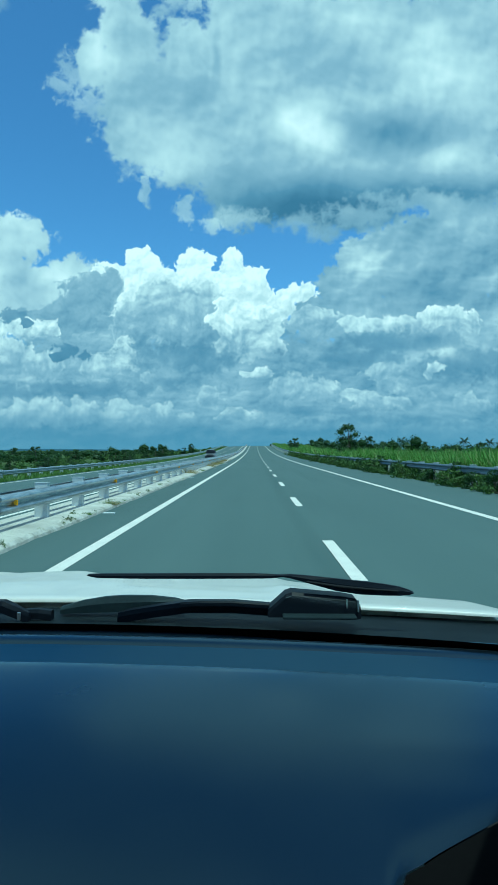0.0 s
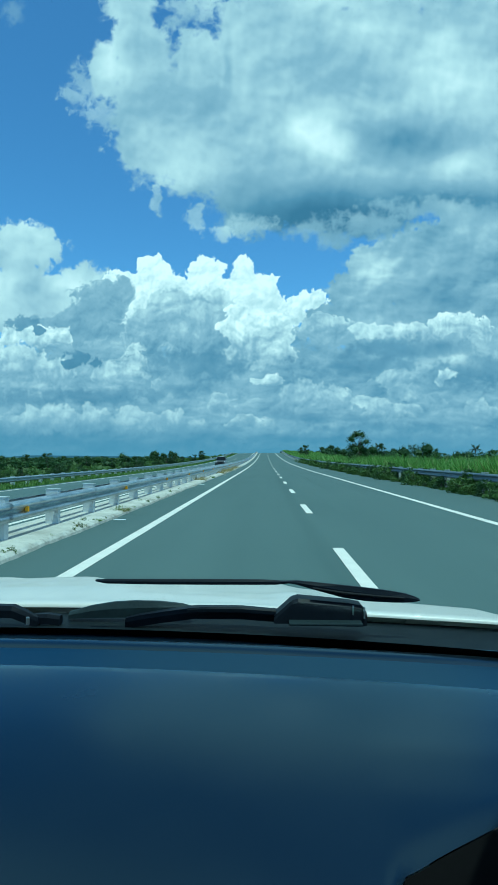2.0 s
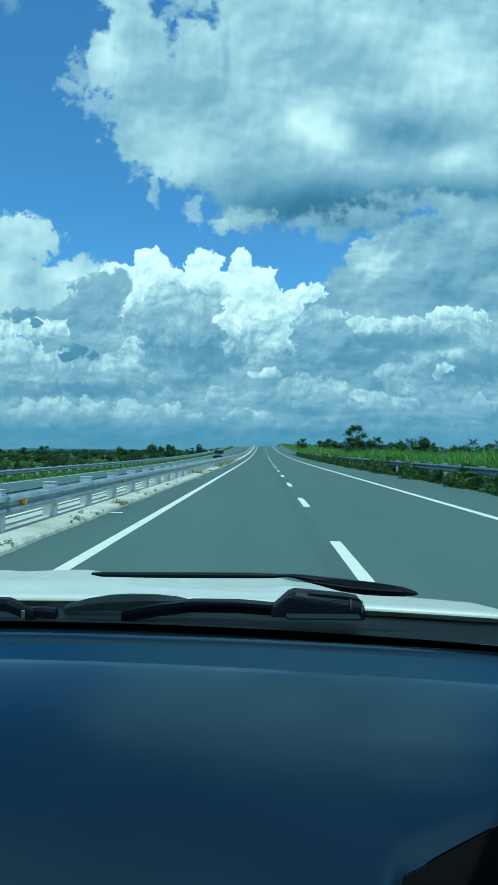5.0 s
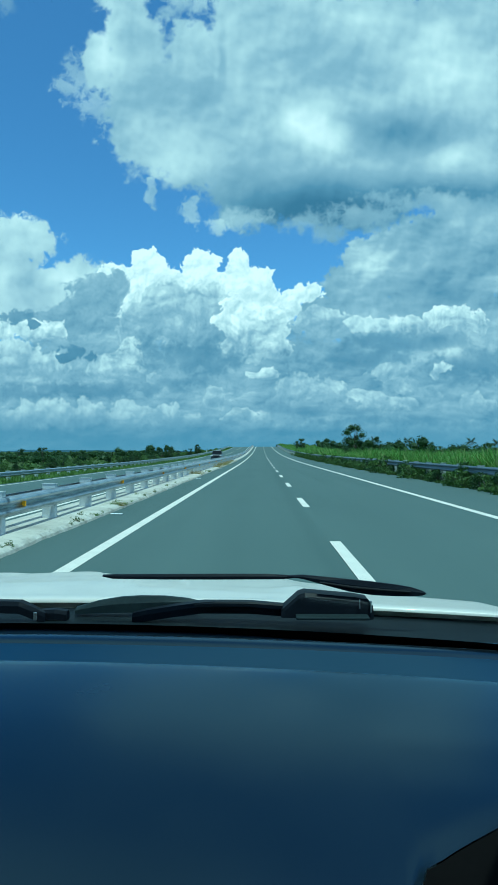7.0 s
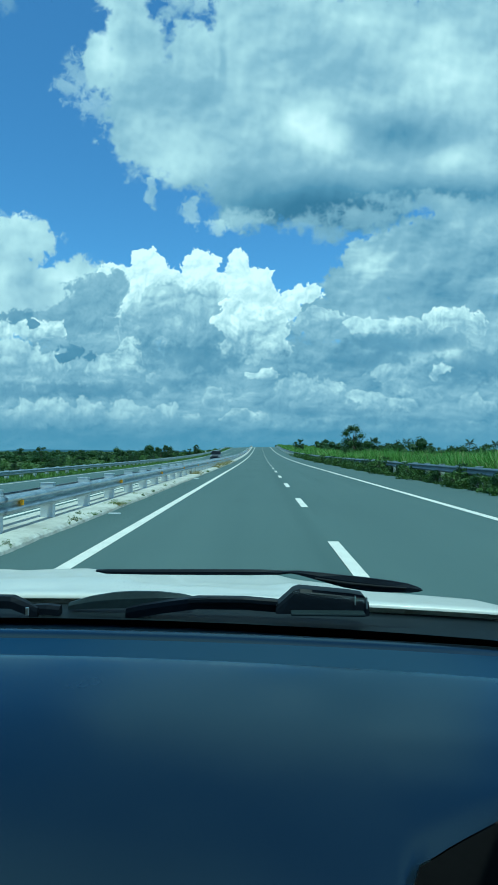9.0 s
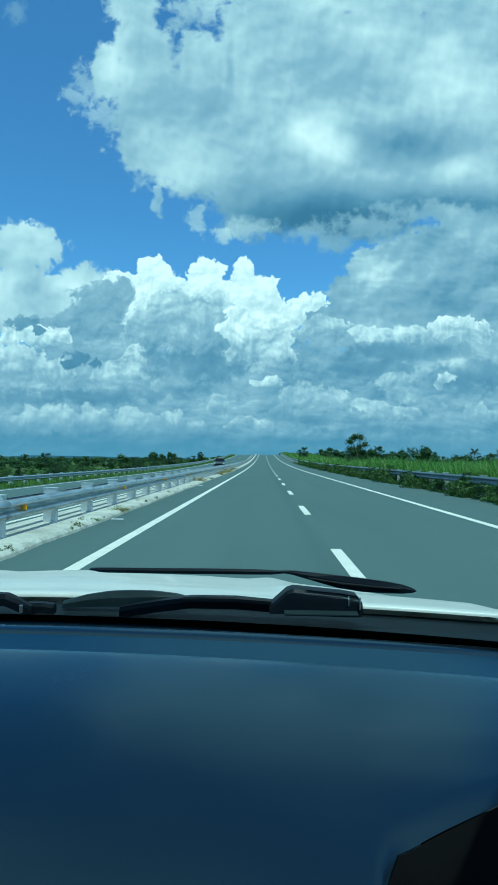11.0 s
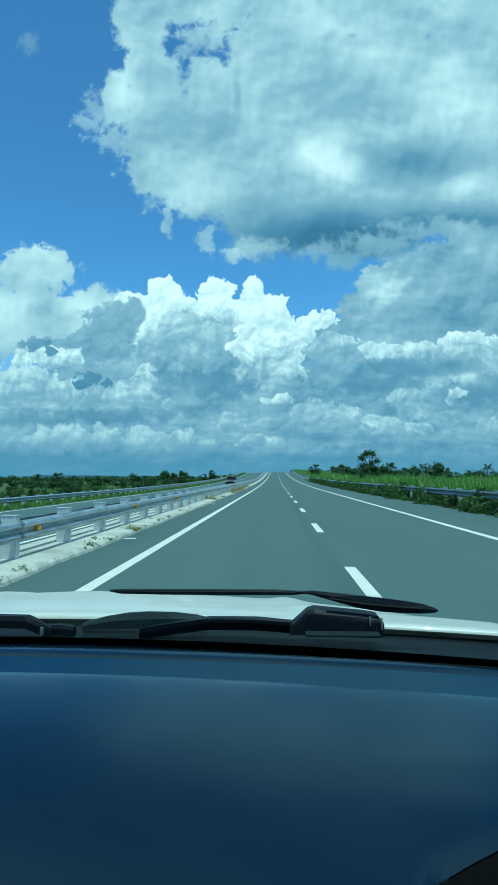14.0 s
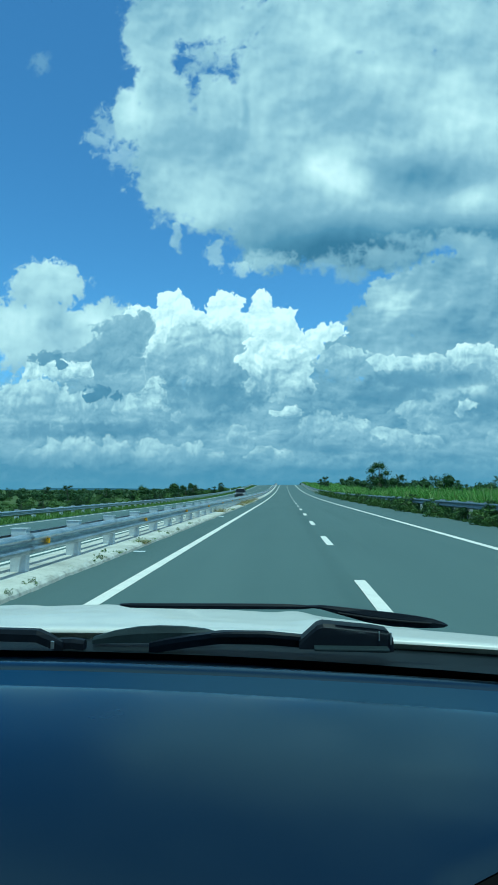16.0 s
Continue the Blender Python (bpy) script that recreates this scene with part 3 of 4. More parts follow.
def road_line(x0, x1, label, zf=lambda x: 0.0, y0=-260, y1=450):
    ys = [y for y in ROAD_Y if y0 <= y <= y1]
    return strip("road_line", [(x0, zf(x0)), (x1, zf(x1))], M_PAINT, label, "road marking", ys, 0.005)


road_line(-2.185, -1.995, "continuous white edge line beside the median")
road_line(5.10, 5.31, "continuous white edge line beside the shoulder")
road_line(-5.35, -5.2, "white edge line of the opposite carriageway", OPP)
road_line(-12.55, -12.38, "outer white edge line of the opposite carriageway", OPP)

dash_me = mesh_from("lane_dash", [(-0.085, -1.5, 0), (0.085, -1.5, 0), (0.085, 1.5, 0), (-0.085, 1.5, 0)], [(0, 1, 2, 3)], M_PAINT)
for x, first in ((1.37, 17.2), (-8.9, 12.0)):
    for k in range(-26, 38):
        y = first + 9.0 * k
        a, b = rise(y - 1.5), rise(y + 1.5)
        ob = new("lane_dash", dash_me)
        ob.matrix_world = pose(x, y, (a + b) / 2 + (OPP(x) if x < -4 else 0) + 0.006, math.degrees(math.atan2(b - a, 3)))
        tagged(ob, "white painted dash of the broken lane line", "road marking", "lane dashes", "structure")

# ------------------------------------------------------------------ guard rails
W_PROFILE = [(0.0, 0.155), (0.035, 0.150), (0.075, 0.115), (0.082, 0.085), (0.06, 0.055), (0.012, 0.02), (0.012, -0.02), (0.06, -0.055), (0.082, -0.085), (0.075, -0.115), (0.035, -0.150), (0.0, -0.155)]
STEP = 2.45


def beam_mesh(side, length, mat):
    outer = [(side * d, z) for d, z in W_PROFILE]
    inner = [(side * (d - 0.006), z) for d, z in W_PROFILE][::-1]
    ring = outer + inner
    bm = sweep([[(x, y, z) for x, z in ring] for y in (-length / 2 - 0.06, length / 2 + 0.06)], True, True)
    me = bpy.data.meshes.new("beam")
    bmesh.ops.recalc_face_normals(bm, faces=bm.faces)
    bm.to_mesh(me)
    bm.free()
    me.materials.append(mat)
    return me


def post_mesh(half, top, bottom):
    bm = bmesh.new()
    box(bm, -half, -half + 0.012, -0.075, 0.075, bottom, top)
    box(bm, half - 0.012, half, -0.075, 0.075, bottom, top)
    box(bm, -half + 0.012, half - 0.012, -0.075, -0.063, bottom, top - 0.001)
    box(bm, -half - 0.01, half + 0.01, -0.085, 0.085, top, top + 0.012)
    me = bpy.data.meshes.new("post")
    bm.to_mesh(me)
    bm.free()
    me.materials.append(M_POST)
    return me


def reflector_mesh():
    bm = bmesh.new()
    box(bm, 0.0, 0.07, -0.006, 0.006, -0.045, 0.045, 0.004)
    box(bm, -0.02, 0.0, -0.004, 0.03, -0.02, 0.02)
    me = bpy.data.meshes.new("reflector")
    bm.to_mesh(me)
    bm.free()
    me.materials.append(M_AMBER)
    return me


def guard_rail(name, x, base, sides, y0, count, label, high, first_reflector=None, mat=M_GALV):
    """Posts every STEP metres, beams of two bays each on the given sides."""
    thing = empty(name, x, y0, base + rise(y0), label, "guard rail", "guard rails")
    half = 0.12
    post = post_mesh(half, high + (0.235 if len(sides) == 2 else 0.19), -0.25 if base < 0.1 else -0.12)
    refl = reflector_mesh()
    beams = {s: beam_mesh(s, 2 * STEP, mat) for s in sides}
    for k in range(count):
        y = y0 + k * STEP
        share("post", post, thing, Matrix.Translation((0, y - y0, rise(y) - rise(y0))))
        for s in sides:
            if k % 2 == 0 and k + 2 <= count:
                ym = y + STEP
                a, b = rise(y), rise(y + 2 * STEP)
                share("beam", beams[s], thing, pose(s * half, ym - y0, (a + b) / 2 - rise(y0) + high, math.degrees(math.atan2(b - a, 2 * STEP))))
        if first_reflector is not None and k % 3 == first_reflector:
            for s in sides:
                yr = y + 0.7
                share("reflector", refl, thing, pose(s * (half + 0.015), yr - y0, rise(yr) - rise(y0) + high) @ Matrix.Diagonal((s, 1, 1, 1)))
    return thing


guard_rail("guard_rail", -3.86, 0.12, (1, -1), 9.5 - 12 * STEP, 146, "galvanised steel guard rail on posts along the median, with amber reflectors", 0.42, 0)
guard_rail("guard_rail", 8.62, -0.10, (-1,), -30.0, 150, "galvanised guard rail on posts, coloured dark as in shade, overgrown at its foot", 0.78, None, M_GALV_SHADED)
guard_rail("guard_rail", -15.6, -0.56, (1,), -30.0, 150, "galvanised guard rail beyond the opposite carriageway, among weeds", 0.555)


# ------------------------------------------------------------------ the car round the camera
CX = SEAT - 0.40      # the car's middle, to the left of the seat
car = empty("car", CX, 0, 0, "white car with a dark dashboard, on the asphalt lane", "car")


def carpart(name, bm, mat, label="", parent=car, smooth=True):
    ob = part(name, bm, mat, parent, label, smooth)
    ob.matrix_parent_inverse = Matrix.Translation((CX, 0, 0)).inverted() if parent is car else Matrix.Identity(4)
    return ob


def surface(profile, xs, sag, near=None):
    """A skin over (y, z) stations and places x across, sagging by sag * d^2 off the car's middle."""
    rows = []
    for y, z in profile:
        row = []
        for x in xs:
            yy = y if near is None else near(x, y)
            row.append((x, yy, z - (sag(y) if callable(sag) else sag) * (x - CX) ** 2))
        rows.append(row)
    return sweep(rows)


HOOD_X = [CX + 1.0 * k / 120 for k in range(-120, 121)]
hood_profile = [(1.322, 1.0775), (1.323, 1.0830), (1.330, 1.0855), (1.345, 1.0858), (1.40, 1.080), (1.5, 1.071), (1.6, 1.060), (1.75, 1.040), (1.9, 1.020), (2.0, 1.005), (2.1, 0.985), (2.2, 0.962), (2.3, 0.93), (2.4, 0.885), (2.5, 0.82), (2.56, 0.75)]


def hood_rows():
    fine = [hood_profile[0]]
    for (y0, z0), (y1, z1) in zip(hood_profile, hood_profile[1:]):
        n = 4 if y1 - y0 > 0.04 else 1
        fine += [(y0 + (y1 - y0) * k / n, z0 + (z1 - z0) * k / n) for k in range(1, n + 1)]
    rows = []
    for y, z in fine:
        brow = -0.29 + 0.5 * (2.0 - y) + 60 * max(0.0, 1.53 - y) ** 2      # where the raised panel's shoulder runs
        row = []
        for x in HOOD_X:
            d = abs(x - CX)
            k = 0.020 + 0.036 * min(max((y - 1.3) / 0.7, 0), 1)
            ridge = 0.010 * math.exp(-((d - 0.52 + 0.10 * (y - 1.3)) / 0.05) ** 2) * min(1, max(0, (y - 1.34) / 0.2))
            crown = 0.010 / (1 + math.exp(min(40, (x - brow) / 0.012))) * min(1, max(0.0, (y - 1.38) / 0.4))
            edge = 0.25 * max(0.0, d - 0.92) ** 1.2
            row.append((x, y - 0.05 * d * d * (1 if y < 1.6 else 3), z - k * d * d + ridge - edge + crown))
        rows.append(row)
    return rows


bonnet = carpart("bonnet", sweep(hood_rows()), M_WHITE, "glossy white bonnet with soft pressed ridges")

# cowl under the wipers
bm = surface([(1.06, 1.02), (1.082, 1.060), (1.10, 1.069), (1.14, 1.071), (1.19, 1.072), (1.22, 1.069), (1.25, 1.072), (1.30, 1.068), (1.332, 1.064), (1.335, 1.0)], [CX + 0.95 * k / 14 for k in range(-14, 15)], 0.030)
cowl = carpart("cowl", bm, M_COWL, "black plastic cowl panel")

def wiper(points, width, height, name, parent, mat=M_GLOSSBLACK):
    """A flat bar with chamfered edges through the points."""
    rows = []
    for (x, y, z), w in zip(points, width):
        rows.append([(x, y - w, z - height), (x, y - w, z + height * 0.3), (x, y - w * 0.6, z + height), (x, y + w * 0.6, z + height), (x, y + w, z + height * 0.3), (x, y + w, z - height)])
    return carpart(name, sweep(rows, True, True), mat, "", parent, False)


w1 = empty("windscreen_wiper", 0, 0, 0, "", "")
for k in ("label", "category"):
    if k in w1:
        del w1[k]
w1.parent = car
w1.matrix_parent_inverse = Matrix.Translation((CX, 0, 0)).inverted()


def blade_bar(outline, y, depth, name, parent, mat=M_GLOSSBLACK):
    """A long bar from (x, top, bottom) stations, rounded towards its upper edge."""
    rows = [[(x, y - depth, b), (x, y - depth, t * 0.6 + b * 0.4), (x, y - depth * 0.4, t), (x, y + depth * 0.5, t), (x, y + depth, b)] for x, t, b in outline]
    return carpart(name, sweep(rows, True, True), mat, "", parent, False)


blade_bar([(-0.080, 1.1655, 1.1630), (-0.060, 1.1665, 1.1590), (0.030, 1.1672, 1.1580), (0.135, 1.1680, 1.1583), (0.230, 1.1682, 1.1590), (0.262, 1.1668, 1.1595), (0.285, 1.1655, 1.1620)], 1.180, 0.006, "blade", w1)
blade_bar([(0.270, 1.1660, 1.1645), (0.300, 1.1668, 1.1600), (0.340, 1.1635, 1.1490), (0.385, 1.1590, 1.1370), (0.430, 1.1545, 1.1305), (0.476, 1.1490, 1.1285), (0.505, 1.1440, 1.1285), (0.522, 1.1385, 1.1300), (0.530, 1.1345, 1.1330)], 1.180, 0.007, "blade_spine", w1)
blade_bar([(0.330, 1.1560, 1.1540), (0.390, 1.1480, 1.1448), (0.450, 1.1425, 1.1398), (0.500, 1.1390, 1.1372)], 1.170, 0.003, "rubber_lip", w1, M_RUBBER)
# arm's hinge cover with its sloping shoulder
x0, x1 = 0.291, 0.427
zt, zb = 1.1295, 1.0880
rows = []
for x, t, b in ((0.258, zb + 0.012, zb), (0.267, zb + 0.020, zb), (x0, zt + 0.0, zb), (x0 + 0.012, zt + 0.004, zb - 0.002), (x1 - 0.03, zt - 0.004, zb - 0.004), (x1 - 0.006, zt - 0.008, zb - 0.004), (x1 + 0.004, zt - 0.02, zb - 0.002)):
    rows.append([(x, 1.17, b), (x, 1.172, t - 0.006), (x, 1.178, t), (x, 1.215, t), (x, 1.222, t - 0.006), (x, 1.225, b)])
carpart("hinge_cover", sweep(rows, True, True), M_GLOSSBLACK, "", w1, False)
# two pale strips added as the highlights along the hinge cover's right end
bm = box(bmesh.new(), 0.4035, 0.4055, 1.166, 1.171, 1.1060, 1.1230, 0.0008)
box(bm, 0.424, 0.427, 1.166, 1.171, 1.0990, 1.1210, 0.001)
carpart("clip", bm, M_RIM, "pale strips shaped as highlights on the hinge cover", w1, False)
bm = box(bmesh.new(), 0.285, 0.420, 1.145, 1.18, 1.0905, 1.0955, 0.002)
carpart("hinge_base", bm, M_SCUTTLE, "", w1, False)
wiper([(-0.029, 1.210, 1.0766), (0.000, 1.210, 1.0832), (0.053, 1.210, 1.0920), (0.108, 1.210, 1.0997), (0.196, 1.210, 1.0997), (0.267, 1.210, 1.0942)], [0.010, 0.014, 0.016, 0.018, 0.018, 0.016], 0.010, "arm", w1)
wiper([(0.094, 1.180, 1.1093), (0.132, 1.180, 1.1125), (0.196, 1.180, 1.1125), (0.261, 1.180, 1.1082)], [0.004, 0.007, 0.007, 0.006], 0.004, "arm_spring", w1)
w2 = empty("windscreen_wiper", 0, 0, 0, "", "")
w2.parent = car
w2.matrix_parent_inverse = Matrix.Translation((CX, 0, 0)).inverted()
wiper([(-0.742, 1.200, 1.0967), (-0.502, 1.200, 1.1011), (-0.328, 1.200, 1.1011), (-0.245, 1.200, 1.1000), (-0.224, 1.200, 1.0913), (-0.197, 1.200, 1.0771)], [0.006, 0.012, 0.014, 0.014, 0.012, 0.006], 0.011, "arm", w2)
wiper([(-0.209, 1.215, 1.0819), (-0.182, 1.215, 1.0830), (-0.158, 1.215, 1.0797)], [0.010, 0.012, 0.010], 0.009, "joint", w2)
# added grey panel, no real blade: the cowl's pale reflection put into its colour
blade_bar([(-0.150, 1.0880, 1.0760), (-0.105, 1.1010, 1.0780), (-0.060, 1.1085, 1.0790), (-0.020, 1.1110, 1.0800), (0.030, 1.1105, 1.0850), (0.075, 1.1060, 1.0930), (0.100, 1.1000, 1.0960)], 1.245, 0.010, "blade", w2, M_SCUTTLE)
bm = box(bmesh.new(), -0.202, -0.196, 1.148, 1.152, 1.0864, 1.1010, 0.001)
carpart("clip", bm, M_RIM, "", w2, False)

# dashboard: padded top, stepped trough towards the glass, rolled edge at the seats
DX = [CX + 0.86 * k / 60 for k in range(-60, 61)]


DASH = [(0.20, 1.0175), (0.30, 1.0455), (0.40, 1.0695), (0.50, 1.0895), (0.58, 1.1030), (0.66, 1.1127), (0.74, 1.1177), (0.79, 1.1193), (0.815, 1.1195), (0.832, 1.1191), (0.839, 1.1170), (0.843, 1.1105), (0.845, 1.0955)]
ROLL = [(-0.014, -0.40), (-0.016, -0.20), (-0.013, -0.09), (-0.006, -0.040), (0.004, -0.021), (0.016, -0.010), (0.032, -0.003), (0.05, 0.0)]


def dash_z(y):
    for (y0, z0), (y1, z1) in zip(DASH, DASH[1:]):
        if y <= y1:
            return z0 + (z1 - z0) * (y - y0) / (y1 - y0)
    return DASH[-1][1]


def dash_edge(x):
    """How far forward the rolled edge at the seats lies: it swings towards the glass beyond the seat."""
    return 0.27 + 0.205 / (1 + math.exp(-(x - 0.322) / 0.010)) + 0.62 * max(0.0, x - 0.366)


rows = []
for d, dz in ROLL[6:]:
    rows.append([(x, dash_edge(x) + d, dash_z(dash_edge(x) + d) + dz - 0.048 * (x - CX) ** 2) for x in DX])
for k in range(1, 15):
    rows.append([(x, y, dash_z(y) - 0.048 * (x - CX) ** 2) for x in DX for y in [dash_edge(x) + 0.05 + (0.79 - dash_edge(x) - 0.05) * k / 14]])
for y, z in DASH[8:]:
    rows.append([(x, y, z - 0.048 * (x - CX) ** 2) for x in DX])
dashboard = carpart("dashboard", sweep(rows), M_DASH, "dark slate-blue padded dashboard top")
rows = [[(x, dash_edge(x) + d - 0.002, dash_z(dash_edge(x) + d) + dz - 0.048 * (x - CX) ** 2) for x in DX] for d, dz in ROLL[:7]]
carpart("dash_front", sweep(rows), M_FRIT, "black lower dashboard facing", dashboard)
bm = surface([(0.840, 1.0880), (0.88, 1.0915), (0.92, 1.0945), (0.968, 1.1010)], DX, 0.036)
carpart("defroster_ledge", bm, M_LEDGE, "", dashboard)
bm = surface([(0.962, 1.0980), (0.968, 1.1020), (0.978, 1.1055), (0.988, 1.1070), (0.997, 1.1062), (1.002, 1.1028), (1.004, 1.0870)], DX, 0.036)
carpart("ledge_rim", bm, M_DASH, "", dashboard)
bm = surface([(1.003, 1.0870), (1.03, 1.0880), (1.046, 1.0910)], DX, 0.036)
carpart("defroster_slot", bm, M_BLACK, "black defroster slot", dashboard)
bm = surface([(1.045, 1.0900), (1.048, 1.0975), (1.053, 1.1005), (1.059, 1.0995), (1.063, 1.0930), (1.066, 1.0670)], DX, 0.036)
carpart("defroster_lip", bm, M_LEDGE, "", dashboard)

# the rest of the shell, closed round the seat
def slab(name, pts, thick, mat=M_WHITE, label=""):
    """A panel from a (y, z) outline mirrored to both sides at given x."""
    for s in (-1, 1):
        a = [(CX + s * px, py, pz) for px, py, pz in pts]
        b = [(CX + s * (px - thick), py, pz) for px, py, pz in pts]
        carpart(name, sweep([a, b], True, True), mat, label, car, False)


slab("wing", [(1.005, 0.95, 0.45), (1.005, 1.02, 0.75), (1.005, 1.2, 0.86), (1.005, 1.5, 0.88), (1.005, 1.82, 0.72), (1.005, 1.92, 0.40), (0.985, 2.45, 0.42), (0.965, 2.50, 0.75), (0.990, 2.2, 0.885), (0.995, 1.7, 0.985), (1.000, 1.2, 1.01), (1.005, 0.95, 1.02)], 0.03)
slab("door", [(1.005, 0.94, 0.35), (1.005, 0.94, 1.02), (0.995, -0.2, 1.04), (1.005, -0.2, 0.35)], 0.06)
slab("rear_door", [(1.005, -0.22, 0.35), (0.995, -0.22, 1.04), (0.985, -1.2, 1.06), (1.005, -1.2, 0.35)], 0.06)
slab("rear_panel", [(1.005, -1.22, 0.35), (0.985, -1.22, 1.06), (0.68, -1.7, 1.70), (0.68, -1.9, 1.68), (0.965, -2.15, 1.0), (0.985, -2.2, 0.4)], 0.05)
slab("windscreen_pillar", [(0.985, 1.10, 1.02), (0.995, 0.98, 1.02), (0.72, 0.12, 1.72), (0.70, 0.24, 1.73)], 0.05)
slab("door_pillar", [(0.990, -0.16, 1.04), (0.70, -0.2, 1.70), (0.70, -0.32, 1.70), (0.990, -0.30, 1.04)], 0.05, M_BLACK)
bm = surface([(0.26, 1.725), (0.1, 1.765), (-0.4, 1.79), (-1.0, 1.785), (-1.6, 1.75), (-1.9, 1.69), (-1.88, 1.66), (-1.0, 1.745), (-0.4, 1.75), (0.1, 1.73), (0.25, 1.70)], [CX + 0.70 * k / 8 for k in range(-8, 9)], 0.06)
carpart("roof", bm, M_WHITE)
carpart("floor_pan", box(bmesh.new(), CX - 0.94, CX + 0.94, -2.15, 1.0, 0.30, 0.36), M_RUBBER, "", car, False)
carpart("tailgate", box(bmesh.new(), CX - 0.94, CX + 0.94, -2.24, -2.16, 0.42, 1.05, 0.02), M_WHITE, "", car, False)
carpart("front_bumper", box(bmesh.new(), CX - 0.96, CX + 0.96, 2.44, 2.62, 0.30, 0.74, 0.05), M_WHITE, "", car, False)
for wx in (CX - 0.87, CX + 0.87):
    for wy in (1.47, -1.45):
        hub = Matrix.Translation((wx, wy, 0.36)) @ Matrix.Rotation(radians(90), 4, "Y")
        rows = []
        for k in range(29):
            a = 2 * math.pi * k / 28
            rows.append([hub @ Vector((r * math.cos(a), r * math.sin(a), h)) for r, h in ((0.22, -0.10), (0.33, -0.11), (0.36, -0.08), (0.36, 0.08), (0.33, 0.11), (0.22, 0.10))])
        wheel = carpart("wheel", sweep(rows, False), M_RUBBER)
        bm = bmesh.new()
        bmesh.ops.create_cone(bm, cap_ends=True, segments=20, radius1=0.22, radius2=0.20, depth=0.16, matrix=hub)
        carpart("rim", bm, M_RIM, "", wheel, False)


def glass_nodes(g, b, p):
    clear = g.add("ShaderNodeBsdfTransparent")
    clear.inputs[0].default_value = (0.93, 0.985, 0.97, 1)
    shine = g.add("ShaderNodeBsdfGlossy")
    shine.inputs["Roughness"].default_value = 0.0
    facing = g.add("ShaderNodeLayerWeight").outputs["Facing"]
    mx = g.add("ShaderNodeMixShader")
    g.put(mx.inputs[0], g.m("MULTIPLY_ADD", g.m("POWER", facing, 5.0), 0.10, 0.006))
    g.tree.links.new(clear.outputs[0], mx.inputs[1])
    g.tree.links.new(shine.outputs[0], mx.inputs[2])
    g.tree.links.new(mx.outputs[0], [n for n in g.tree.nodes if n.type == "OUTPUT_MATERIAL"][0].inputs[0])


M_GLASS = material("windscreen_glass", glass_nodes)
bm = sweep([[(CX + w * k / 10, y - 0.06 * (k / 10) ** 2, z - 0.025 * (k / 10) ** 2) for k in range(-10, 11)] for w, y, z in ((0.94, 1.078, 1.084), (0.84, 0.68, 1.39), (0.72, 0.255, 1.715))])
glass = carpart("windscreen", bm, M_GLASS, "clear windscreen glass")
glass.visible_shadow = False
bm = sweep([[(CX + w * k / 10, y - 0.06 * (k / 10) ** 2, z - 0.025 * (k / 10) ** 2) for k in range(-10, 11)] for w, y, z in ((0.94, 1.073, 1.082), (0.932, 1.034, 1.1135))])
carpart("glass_border", bm, M_FRIT, "black printed border along the glass", glass)
bm = surface([(0.27, 1.69), (0.1, 1.718), (-0.4, 1.738), (-1.0, 1.733), (-1.7, 1.69)], [CX + 0.68 * k / 8 for k in range(-8, 9)], 0.06)
carpart("headliner", bm, M_LINER, "grey fabric headliner")
rows = [[(CX - w, y, z), (CX + w, y, z), (CX + w, y - 0.02, z - 0.01), (CX - w, y - 0.02, z - 0.01)] for w, y, z in ((0.90, -2.17, 1.06), (0.66, -1.90, 1.675))]
carpart("rear_window", sweep(rows, True, True), M_GLOSSBLACK, "dark tinted rear glass", car, False)


